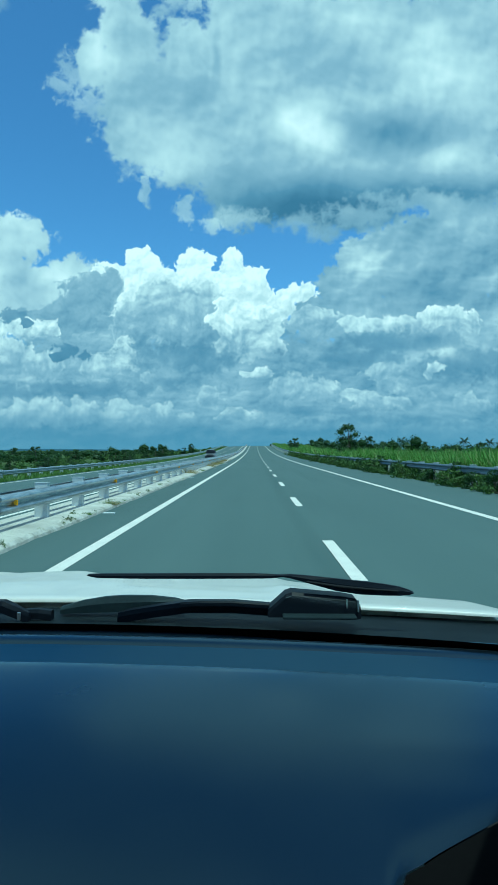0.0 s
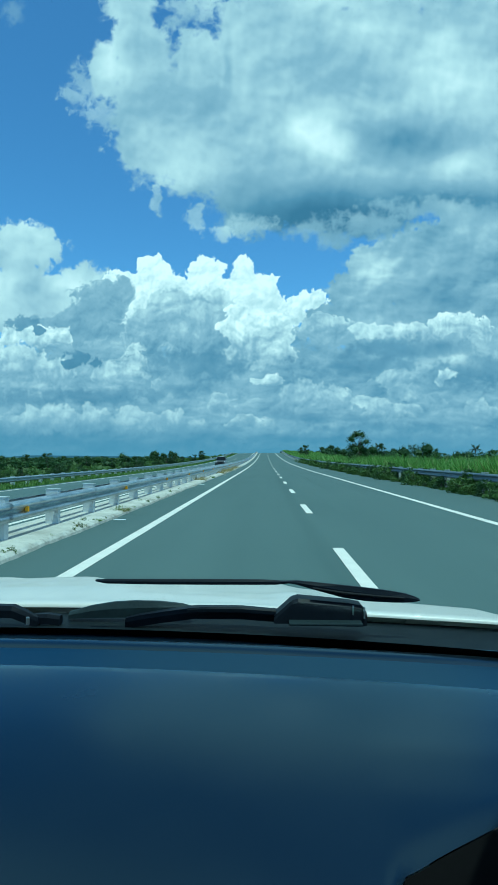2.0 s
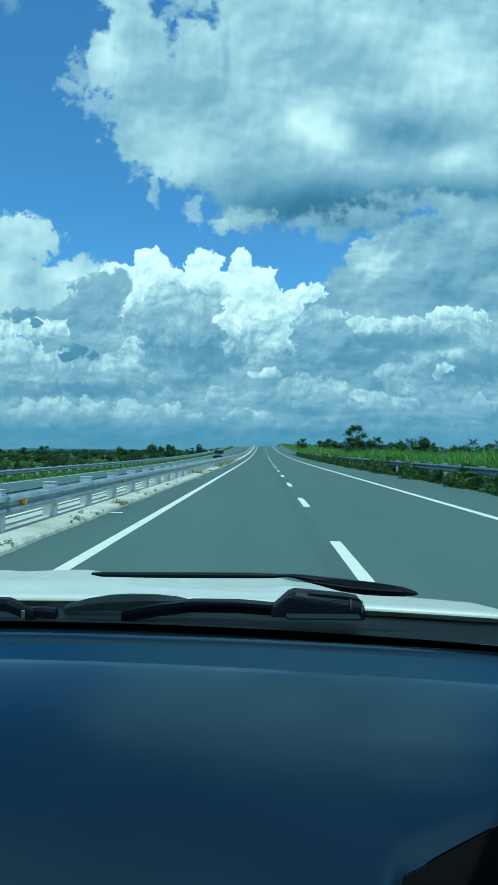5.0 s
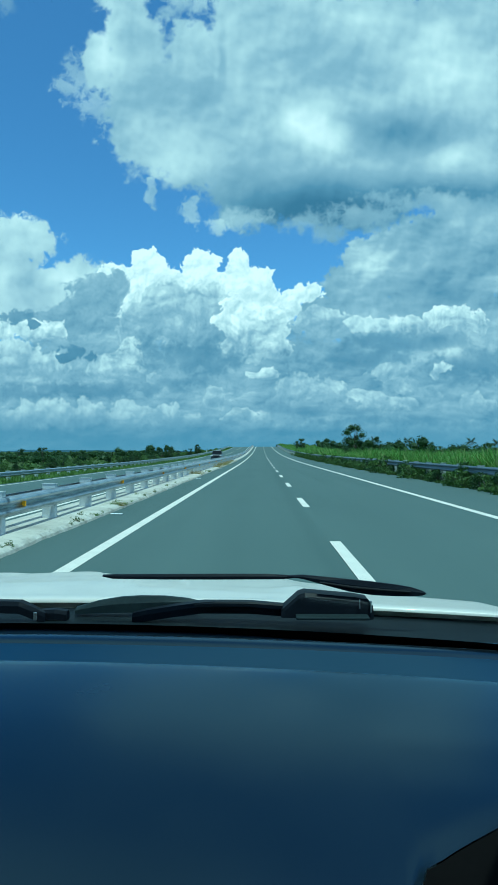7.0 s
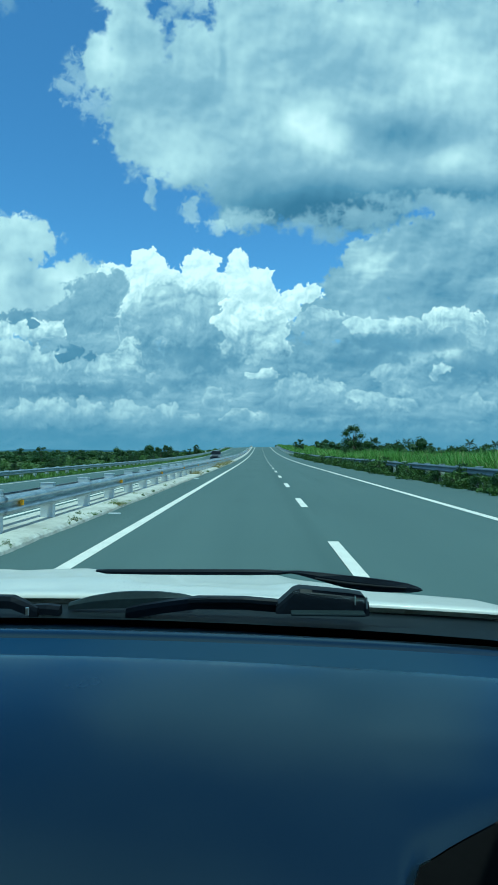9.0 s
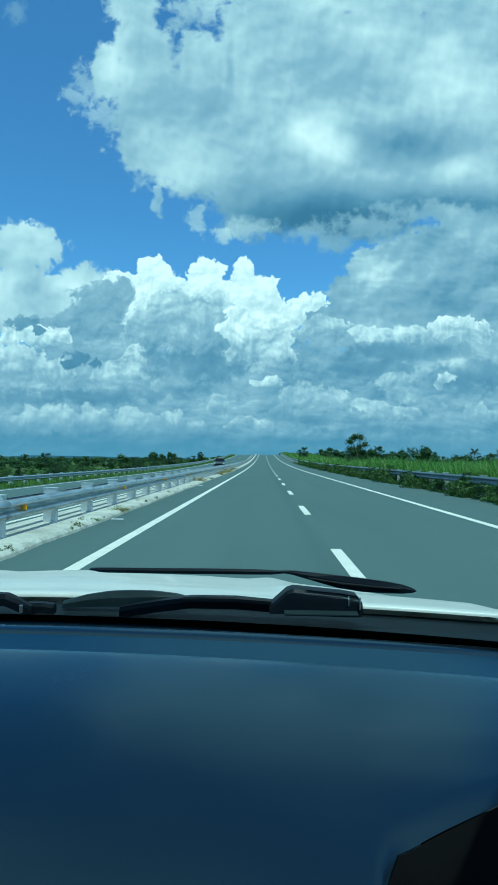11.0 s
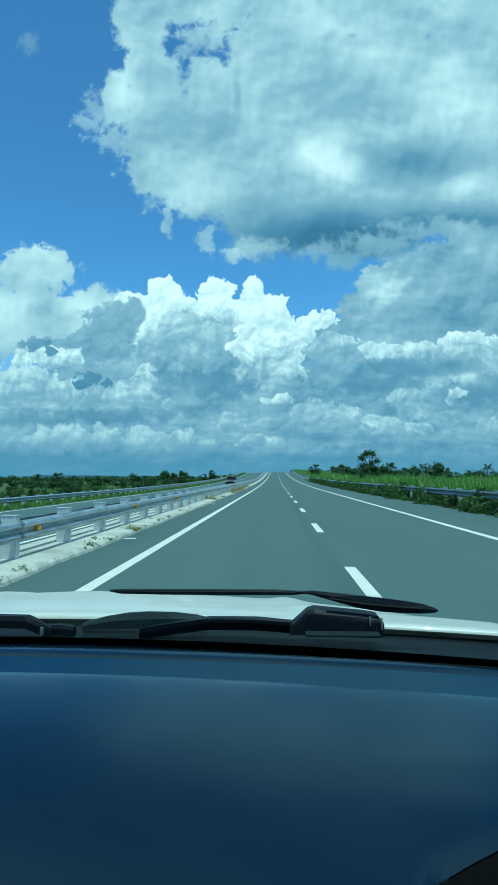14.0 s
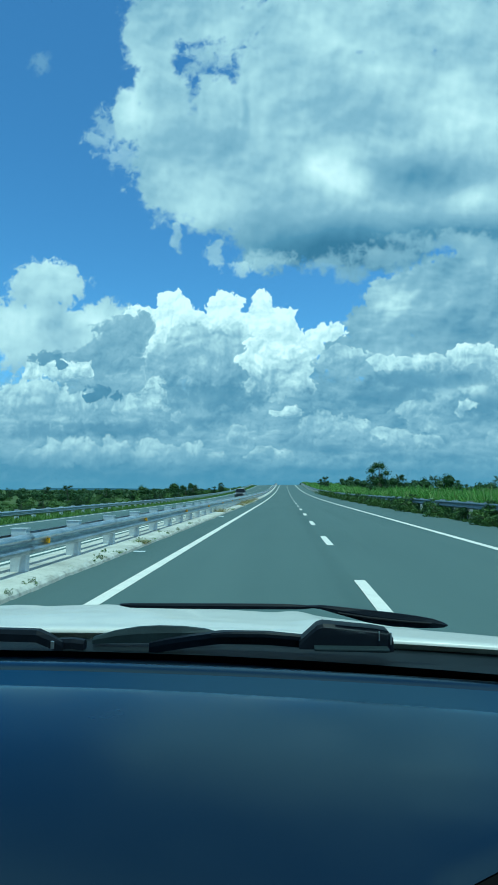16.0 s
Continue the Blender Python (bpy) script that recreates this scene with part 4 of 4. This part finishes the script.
# ------------------------------------------------------------------ dark car on the opposite carriageway
def oncoming_car(x, y):
    """A small dark estate car, its front towards the start of the road."""
    z = rise(y) + OPP(x)
    thing = empty("oncoming_car", x, y, z, "dark grey family car on the opposite asphalt carriageway", "car")
    tilt = math.degrees(math.atan2(rise(y + 2) - rise(y - 2), 4))
    thing.rotation_euler = (radians(tilt), 0, 0)
    shell = [(-2.15, 0.80, 0.32, 0.62), (-2.05, 0.86, 0.24, 0.78), (-1.2, 0.88, 0.22, 0.96), (-1.0, 0.88, 0.22, 1.0), (1.7, 0.88, 0.22, 1.02), (2.1, 0.84, 0.28, 0.96), (2.2, 0.80, 0.35, 0.80)]
    rows = [[(-w, yy, lo), (-w * 1.02, yy, lo + (hi - lo) * 0.55), (-w * 0.93, yy, hi - 0.04), (-w * 0.8, yy, hi), (w * 0.8, yy, hi), (w * 0.93, yy, hi - 0.04), (w * 1.02, yy, lo + (hi - lo) * 0.55), (w, yy, lo)] for yy, w, lo, hi in shell]
    part("body", sweep(rows, True, True), M_DARKPAINT, thing)
    cabin = [(-1.05, 0.78, 1.0, 1.02), (-0.35, 0.66, 1.0, 1.46), (0.2, 0.64, 1.0, 1.52), (1.5, 0.62, 1.0, 1.48), (2.05, 0.72, 0.95, 1.02)]
    rows = [[(-0.82, yy, lo), (-w, yy, hi - 0.03), (-w + 0.08, yy, hi), (w - 0.08, yy, hi), (w, yy, hi - 0.03), (0.82, yy, lo)] for yy, w, lo, hi in cabin]
    part("cabin_glass", sweep(rows, True, True), M_GLOSSBLACK, thing)
    rows = [[(-w, yy, zz), (w, yy, zz), (w, yy, zz + 0.03), (-w, yy, zz + 0.03)] for yy, w, zz in ((-0.38, 0.60, 1.455), (0.2, 0.60, 1.515), (1.5, 0.58, 1.475))]
    part("roof", sweep(rows, True, True), M_DARKPAINT, thing)
    part("grille", box(bmesh.new(), -0.42, 0.42, -2.17, -2.13, 0.42, 0.60, 0.015), M_GLOSSBLACK, thing)
    for sx in (-1, 1):
        part("headlight", box(bmesh.new(), sx * 0.68 - 0.14, sx * 0.68 + 0.14, -2.14, -2.04, 0.58, 0.72, 0.03), M_STONE, thing)
        for wy in (-1.3, 1.35):
            bm = bmesh.new()
            bmesh.ops.create_cone(bm, cap_ends=True, segments=18, radius1=0.32, radius2=0.32, depth=0.2, matrix=Matrix.Translation((sx * 0.79, wy, 0.32)) @ Matrix.Rotation(radians(90), 4, "Y"))
            part("wheel", bm, M_RUBBER, thing)
    return thing


M_DARKPAINT = material("dark_car_paint", plain((0.016, 0.018, 0.022), (0.028, 0.031, 0.036), 0.3, 4.0, coat=0.5))
oncoming_car(-7.1, 104)


# ------------------------------------------------------------------ plants
rng = np.random.default_rng(7)


def quads_mesh(name, v, mat):
    """A mesh of separate four-cornered leaves from an array (n, 4, 3)."""
    n = len(v)
    me = bpy.data.meshes.new(name)
    me.vertices.add(n * 4)
    me.vertices.foreach_set("co", v.reshape(-1).astype(np.float32))
    me.loops.add(n * 4)
    me.loops.foreach_set("vertex_index", np.arange(n * 4, dtype=np.int32))
    me.polygons.add(n)
    me.polygons.foreach_set("loop_start", np.arange(0, n * 4, 4, dtype=np.int32))
    me.materials.append(mat)
    me.update(calc_edges=True)
    me.validate()
    return me


def leaf_quads(centres, size, droop=0.3):
    """Diamond leaves at the centres, turned at random."""
    n = len(centres)
    a = rng.normal(size=(n, 3))
    a[:, 2] -= droop
    a /= np.linalg.norm(a, axis=1)[:, None]
    b = np.cross(a, rng.normal(size=(n, 3)))
    b /= np.linalg.norm(b, axis=1)[:, None]
    s = size * rng.uniform(0.6, 1.3, (n, 1))
    return np.stack([centres - a * s * 0.5, centres + b * s * 0.27 - a * s * 0.05, centres + a * s * 0.5, centres - b * s * 0.27 - a * s * 0.05], 1)


def clump_points(clumps, n):
    """n points on and in leafy clumps (x, y, z, radius)."""
    c = np.array(clumps)
    pick = rng.choice(len(c), n, p=c[:, 3] ** 2 / (c[:, 3] ** 2).sum())
    d = rng.normal(size=(n, 3))
    d /= np.linalg.norm(d, axis=1)[:, None]
    d *= (rng.uniform(0.35, 1.08, (n, 1))) ** 0.6
    d[:, 2] *= 0.8
    return c[pick, :3] + d * c[pick, 3:4]


def unit_shell(n=2):
    """Quads of a rounded cube, as an array (faces, 4, 3)."""
    faces = []
    for axis in range(3):
        for sign in (-1, 1):
            for i in range(n):
                for j in range(n):
                    quad = []
                    for a, b in ((i, j), (i + 1, j), (i + 1, j + 1), (i, j + 1)):
                        v = [0.0, 0.0, 0.0]
                        v[axis], v[(axis + 1) % 3], v[(axis + 2) % 3] = sign, 2 * a / n - 1, 2 * b / n - 1
                        v = np.array(v)
                        quad.append(v / np.linalg.norm(v))
                    faces.append(quad)
    return np.array(faces)


SHELL = unit_shell()


def dense_cores(clumps, share_of_radius=0.62):
    """Uneven masses of shaded foliage inside the clumps."""
    c = np.array(clumps)
    out = c[:, None, None, :3] + SHELL[None] * (c[:, 3] * share_of_radius)[:, None, None, None] * np.array([1.0, 1.0, 0.8])
    lump = rng.uniform(-0.16, 0.16, (len(c), 1, 1, 3)) * c[:, 3][:, None, None, None]
    return (out + lump + rng.normal(0, 0.06, out.shape) * c[:, 3][:, None, None, None]).reshape(-1, 4, 3)


def make_tree(name, height, spread, leaves, size, label, lean=0.0, leafmat=None, bare=0.18):
    tree = empty(name, 0, 0, 0, label, "tree", "roadside trees")
    wood = tube([(0, 0, -0.3), (0.02 * height, 0, height * 0.2), (lean * height * 0.5, 0.02 * height, height * 0.5), (lean * height, 0, height * 0.82)], [0.035 * height, 0.026 * height, 0.016 * height, 0.005 * height], 7)
    clumps = []
    for k in range(9):
        ang = k * 2.4 + rng.uniform(-0.4, 0.4)
        h0 = height * rng.uniform(bare * 0.6, bare + 0.15)
        r = spread * rng.uniform(0.45, 1.0)
        h1 = height * rng.uniform(bare + 0.15, 0.93)
        tip = (lean * height * 0.6 + r * math.cos(ang), r * math.sin(ang), h1)
        mid = (tip[0] * 0.45, tip[1] * 0.45, h0 + (h1 - h0) * 0.55)
        join(wood, tube([(lean * h0, 0, h0), mid, tip], [0.013 * height, 0.008 * height, 0.003 * height], 5))
        clumps.append((*tip, height * rng.uniform(0.09, 0.17)))
        clumps.append((mid[0] * 1.4, mid[1] * 1.4, mid[2], height * rng.uniform(0.10, 0.17)))
        clumps.append((tip[0] * 0.8, tip[1] * 0.8, height * rng.uniform(0.12, 0.4), height * rng.uniform(0.10, 0.16)))
    for k in range(4):
        clumps.append((lean * height + rng.uniform(-0.4, 0.4) * spread, rng.uniform(-0.4, 0.4) * spread, height * rng.uniform(0.78, 0.95), height * rng.uniform(0.08, 0.13)))
    part("trunk", wood, M_BARK, tree)
    share("crown", quads_mesh("crown", np.concatenate([leaf_quads(clump_points(clumps, leaves), size), dense_cores(clumps, 0.5)]), leafmat or M_LEAF), tree)
    return tree


def make_bush(name, height, spread, leaves, size, label, mat):
    bush = empty(name, 0, 0, 0, label, "bush", "roadside bushes")
    wood = bmesh.new()
    clumps = []
    for k in range(9):
        ang = k * 2.4 + rng.uniform(-0.5, 0.5)
        r = spread * rng.uniform(0.1, 0.85)
        tip = (r * math.cos(ang), r * math.sin(ang), height * rng.uniform(0.35, 0.95))
        join(wood, tube([(0, 0, -0.15), (tip[0] * 0.4, tip[1] * 0.4, tip[2] * 0.6), tip], [0.022 * height, 0.015 * height, 0.006 * height], 4))
        clumps.append((*tip, height * rng.uniform(0.18, 0.32)))
        clumps.append((tip[0] * 1.1, tip[1] * 1.1, tip[2] * 0.4, height * rng.uniform(0.2, 0.32)))
    part("stems", wood, M_BARK, bush)
    pts = clump_points(clumps, leaves)
    pts[:, 2] = np.maximum(pts[:, 2], 0.02)
    share("foliage", quads_mesh("foliage", leaf_quads(pts, size, 0.6), mat), bush)
    return bush


def make_palm(height, label):
    palm = empty("palm_tree", 0, 0, 0, label, "palm tree", "palms")
    bend = rng.uniform(-0.12, 0.12)
    part("trunk", tube([(0, 0, -0.3), (bend * height * 0.3, 0, height * 0.4), (bend * height, 0, height * 0.86)], [0.16, 0.12, 0.10], 7), M_BARK, palm)
    top = Vector((bend * height, 0, height * 0.86))
    q = []
    for k in range(30):
        ang = k * 2.399 + rng.uniform(-0.2, 0.2)
        up = rng.uniform(-0.7, 1.9)
        length = rng.uniform(1.9, 2.6) * height / 7
        out = Vector((math.cos(ang), math.sin(ang), 0))
        side = Vector((-math.sin(ang), math.cos(ang), 0))
        flat_l = length / math.sqrt(1 + up * up)
        for j in range(12):
            s = (j + 0.5) / 12
            p = top + out * flat_l * s + Vector((0, 0, flat_l * (up * s - 0.5 * s * s)))
            w = 0.17 * length * math.sin(math.pi * min(1, s * 0.85 + 0.12))
            for sg in (-1, 1):
                tip = p + side * sg * w + out * 0.16 * length - Vector((0, 0, 0.7 * w))
                wid = out * 0.06 * length
                q.append([p, p + wid, tip, p - wid * 0.3])
    share("fronds", quads_mesh("fronds", np.array([[list(c) for c in f] for f in q]), M_PALM), palm)
    return palm


def scatter(models, places, hide=True):
    """Copies of the models at (x, y, scale, turn); the models themselves take the first places."""
    used = set()
    for k, (x, y, s, a) in enumerate(places):
        ob = models[k % len(models)]
        m = pose(x, y, land_z(x, y) - 0.05, 0, 0, a)
        if id(ob) in used:
            made = copy_thing(ob, m)
            made.scale = (s, s, s)
        else:
            used.add(id(ob))
            ob.matrix_basis = m
            ob.scale = (s, s, s)


def spread_places(n, xr, yr, sr, seed):
    r = random.Random(seed)
    return [(r.uniform(*xr), r.uniform(*yr), r.uniform(*sr), r.uniform(0, 360)) for _ in range(n)]


trees = [make_tree("tree", 5.0, 1.9, 4200, 0.17, "dark green broad-leaved tree in the fields", 0.03),
         make_tree("tree", 5.5, 2.4, 4600, 0.17, "spreading dark green tree in the fields", -0.05),
         make_tree("tree", 4.4, 1.5, 3600, 0.16, "small upright dark green tree", 0.02),
         make_tree("tree", 6.0, 2.2, 4600, 0.18, "tall dark green tree with an uneven crown", 0.06)]
left_far = [(-40 - 260 * k / 52 - 30 * random.Random(k).random(), 120 + 330 * random.Random(k + 99).random() + k * 2.6, 0.62 + 0.40 * random.Random(k + 7).random(), 47 * k) for k in range(52)]
right_far = [(28 + 120 * random.Random(k + 3).random(), 110 + 300 * random.Random(k + 31).random(), 0.75 + 0.45 * random.Random(k + 17).random(), 71 * k) for k in range(52)]
left_near = [(-20 - 24 * random.Random(k + 61).random(), 55 + 8.5 * k, 0.42 + 0.3 * random.Random(k + 41).random(), 77 * k) for k in range(22)]
deep = [(-900 + 1800 * k / 40, 620 + 400 * random.Random(k + 5).random(), 1.0 + 0.5 * random.Random(k + 23).random(), 31 * k) for k in range(41)]
scatter(trees, left_far + right_far + deep + left_near)

near_trees = [make_tree("tree", 4.6, 1.5, 4200, 0.13, "young leafy tree standing in tall grass behind the guard rail", 0.02, M_LEAF, 0.2)]
scatter(near_trees, [(11.4, 74, 1.12, 60), (11.2, 170, 1.0, 20), (-17.5, 174, 0.75, 80), (11.5, -150, 1.1, 200), (12.5, 205, 0.7, 140), (-18.5, 140, 0.5, 300), (-19.0, 95, 0.45, 10), (14, 240, 0.8, 33)])

palms = [make_palm(7.0, "coconut palm with drooping fronds"), make_palm(6.2, "coconut palm with drooping fronds")]
scatter(palms, [(x, y, 0.68 * s, a) for x, y, s, a in ((37, 156, 1.1, 60), (41, 158, 1.0, 10), (58, 172, 1.25, 260), (66, 168, 1.2, 10), (72, 190, 1.35, 80), (76, 176, 1.2, 110), (39, 215, 1.3, 300))])

hedge = [make_bush("bush", 0.62, 0.55, 1100, 0.085, "low sprawling bush at the foot of the guard rail", M_BUSH),
         make_bush("bush", 0.50, 0.60, 1000, 0.08, "creeping weed bush at the foot of the guard rail", M_BUSH),
         make_bush("bush", 0.75, 0.50, 1100, 0.085, "ragged bush growing over the guard rail", M_LEAF)]
r5 = random.Random(5)
scatter(hedge, [(8.40 + r5.uniform(-0.15, 0.2), 14 + k * 0.85 + r5.uniform(-0.3, 0.3), r5.uniform(0.85, 1.4) * (1.7 if k % 9 == 4 else 1.0), r5.uniform(0, 360)) for k in range(150)])
scrub = [make_bush("bush", 1.5, 1.3, 700, 0.22, "rounded green scrub bush beyond the road", M_BUSH),
         make_bush("bush", 1.1, 1.2, 600, 0.20, "low green scrub bush beyond the road", M_LEAF)]
scatter(scrub, spread_places(60, (-48, -17), (20, 150), (0.6, 1.15), 1) + spread_places(50, (-120, -18), (120, 330), (0.7, 1.3), 2) + spread_places(30, (18, 90), (70, 320), (0.6, 1.2), 3) + [(8.3, -137, 1.6, 0), (8.6, 315, 1.2, 0)])


def blades(name, xs, ys, height, width, mat, label, category, bend=0.35):
    """Grass: each blade two tapering leaves' worth of quads, bent over."""
    n = len(xs)
    z = np.array([land_z(x, y) for x, y in zip(xs, ys)]) - 0.03
    root = np.stack([xs, ys, z], 1)
    ang = rng.uniform(0, 2 * np.pi, n)
    out = np.stack([np.cos(ang), np.sin(ang), np.zeros(n)], 1)
    side = np.stack([-np.sin(ang + rng.normal(0, 0.6, n)), np.cos(ang), np.zeros(n)], 1)
    h = height * rng.uniform(0.55, 1.15, (n, 1))
    w = width * rng.uniform(0.7, 1.3, (n, 1))
    b = bend * rng.uniform(0.2, 1.3, (n, 1)) * h
    up = np.array([[0, 0, 1.0]])
    mid = root + up * h * 0.6 + out * b * 0.35
    tip = root + up * h * rng.uniform(0.85, 1.0, (n, 1)) + out * b
    low = np.stack([root - side * w * 0.5, root + side * w * 0.5, mid + side * w * 0.45, mid - side * w * 0.45], 1)
    high = np.stack([mid - side * w * 0.45, mid + side * w * 0.45, tip + side * w * 0.06, tip - side * w * 0.06], 1)
    ob = new(name, quads_mesh(name, np.concatenate([low, high]), mat))
    return tagged(ob, label, category, kind="stuff")


def along(n, y0, y1, bias):
    """Places along the road, denser near the start."""
    return y0 * (y1 / y0) ** (rng.uniform(0, 1, n) ** bias)


ys = along(120000, 16.0, 330.0, 0.85)
xs = 9.0 + rng.uniform(0, 1, 120000) ** 1.3 * (5 + 0.10 * ys)
patch = np.array([1.1 + 0.55 * noise.noise(Vector((x * 0.35, y * 0.22, 2))) for x, y in zip(xs, ys)])
blades("tall_grass", xs, ys, 1.45 * patch[:, None], (0.022 + 0.0005 * ys)[:, None], M_GRASS, "tall bright green grass behind the guard rail", "grass", 0.38)
ys = along(22000, 22.0, 330.0, 0.85)
xs = -13.4 - rng.uniform(0, 1, 22000) ** 1.2 * (3 + 0.06 * ys)
blades("verge_grass", xs, ys, 0.42, (0.03 + 0.0007 * ys)[:, None], M_VERGE, "low green verge grass and weeds beyond the opposite carriageway", "grass")



def thicket(name, n, xr, yr, radius, tall, each, size, mat, label, seed):
    """Dense far scrub: leafy clumps from the ground up, as one mass."""
    r = np.random.default_rng(seed)
    xs, ys = r.uniform(*xr, n), r.uniform(*yr, n)
    cs = []
    for x, y in zip(xs, ys):
        rad = r.uniform(*radius)
        h = r.uniform(*tall) * (0.35 + 1.35 * max(0.0, 0.5 + 0.75 * noise.noise(Vector((x * 0.03, y * 0.012, seed)))))
        h = min(h, rad * 2.7)
        z = land_z(x, y)
        cs.append((x, y, z + h - rad * 0.8, rad))
        cs.append((x + r.uniform(-1.2, 1.2) * rad, y, z + h * 0.75 - rad * 0.4, rad * 0.75))
        cs.append((x + r.uniform(-1, 1) * rad, y, z + h * 0.45, rad * 1.05))
    pts = clump_points(cs, n * each)
    ob = new(name, quads_mesh(name, np.concatenate([leaf_quads(pts, size), dense_cores(cs)]), mat))
    return tagged(ob, label, "scrub", kind="stuff")


thicket("tall_weeds", 520, (9.2, 19), (20, 230), (0.28, 0.6), (0.7, 1.5), 150, 0.15, M_GRASS, "clumps of bright green leafy weeds among the tall grass", 25)
thicket("scrub", 420, (-70, -18.5), (35, 330), (0.35, 0.9), (0.4, 1.5), 190, 0.19, M_BUSH, "mixed green scrub covering the low land", 21)
thicket("woodland", 800, (-420, -45), (130, 620), (0.9, 2.1), (2.2, 5.6), 240, 0.36, M_LEAF, "dark green tree belt along the far fields", 22)
thicket("woodland", 800, (22, 220), (125, 480), (0.9, 2.0), (3.0, 6.6), 240, 0.34, M_LEAF, "dark green tree belt behind the tall grass", 23)

weed = make_bush("weed", 0.20, 0.24, 260, 0.035, "thin green weed rooted at the edge of the concrete median", M_BUSH)
tagged(weed, category="weed", group="median weeds")
r6 = random.Random(11)
spots = [(-3.24 - 0.35 * r6.random() ** 2, 7.5 * (52 / 7.5) ** r6.random()) for k in range(30)]
for k, (x, y) in enumerate(spots):
    ob = weed if k == 0 else copy_thing(weed, pose(x, y, 0.06, 0, 0, 50 * k))
    ob.matrix_basis = pose(x, y, 0.05 + rise(y), 0, 0, 50 * k)
    s = r6.uniform(0.2, 0.6)
    ob.scale = (s, s, s)


def make_tuft(x, y, s, mat=None, label="dry straw-coloured grass tuft on the median edge"):
    n = 260
    tuft_x = rng.normal(0, 0.14, n)
    tuft_y = rng.normal(0, 0.22, n)
    root = np.stack([tuft_x, tuft_y, np.zeros(n)], 1)
    d = np.stack([tuft_x * 1.2 + rng.normal(0, 0.07, n), tuft_y * 0.9 + rng.normal(0, 0.07, n), rng.uniform(0.12, 0.3, n)], 1)
    side = np.stack([rng.normal(0, 0.006, n), rng.normal(0, 0.006, n), np.zeros(n)], 1)
    ob = new("dry_grass_tuft", quads_mesh("dry_grass_tuft", np.stack([root - side, root + side, root + d + side * 0.2, root + d - side * 0.2], 1), mat or M_DRY))
    ob.matrix_basis = pose(x, y, 0.06 + rise(y))
    ob.scale = (s, s, s)
    tagged(ob, label, "grass tuft", "median tufts")


for x, y, s in ((-3.5, 36, 1.0), (-3.45, 52, 1.1), (-3.5, 58, 1.2), (-3.45, 61, 1.0), (-3.5, 66, 1.2), (-3.5, 71, 1.0), (-3.5, 78, 1.2)):
    make_tuft(x, y, s)

for k in range(20):
    make_tuft(-3.22 - 0.3 * r6.random() ** 2, 9.0 * (70 / 9.0) ** r6.random(), 0.15 + 0.35 * r6.random() ** 2, M_VERGE if k % 3 else M_DRY,
              "olive green grass tuft rooted in the median edge" if k % 3 else "dry straw-coloured grass tuft on the median edge")

# white marker posts and small road studs
for x, y in ((9.35, 198.0), (-16.3, 190.0)):
    bm = box(bmesh.new(), -0.14, 0.14, -0.10, 0.10, -0.3, 1.15, 0.02)
    ob = part("marker_post", bm, M_STONE)
    ob.location = (x, y, land_z(x, y))
    tagged(ob, "white painted concrete marker post beside the guard rail", "marker post", "marker posts")
for y in (13.8, 31.8, 49.8, 67.8):
    bm = box(bmesh.new(), -0.13, 0.13, -0.05, 0.05, 0.0, 0.018, 0.006)
    ob = part("road_stud", bm, M_STONE)
    ob.location = (-3.0, y, rise(y) + 0.002)
    tagged(ob, "flat pale road stud on the inner shoulder", "road stud", "road studs")

# hills on the horizon, the haze before them put into their blue colour
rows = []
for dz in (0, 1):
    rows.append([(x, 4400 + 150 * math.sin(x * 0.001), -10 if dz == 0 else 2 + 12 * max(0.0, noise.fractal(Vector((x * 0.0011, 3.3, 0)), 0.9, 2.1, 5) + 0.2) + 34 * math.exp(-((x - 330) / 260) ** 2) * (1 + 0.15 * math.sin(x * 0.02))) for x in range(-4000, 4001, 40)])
tagged(part("backdrop", sweep(rows), M_HILL), "low hills on the far horizon, haze put into their blue colour", "hills", kind="structure")
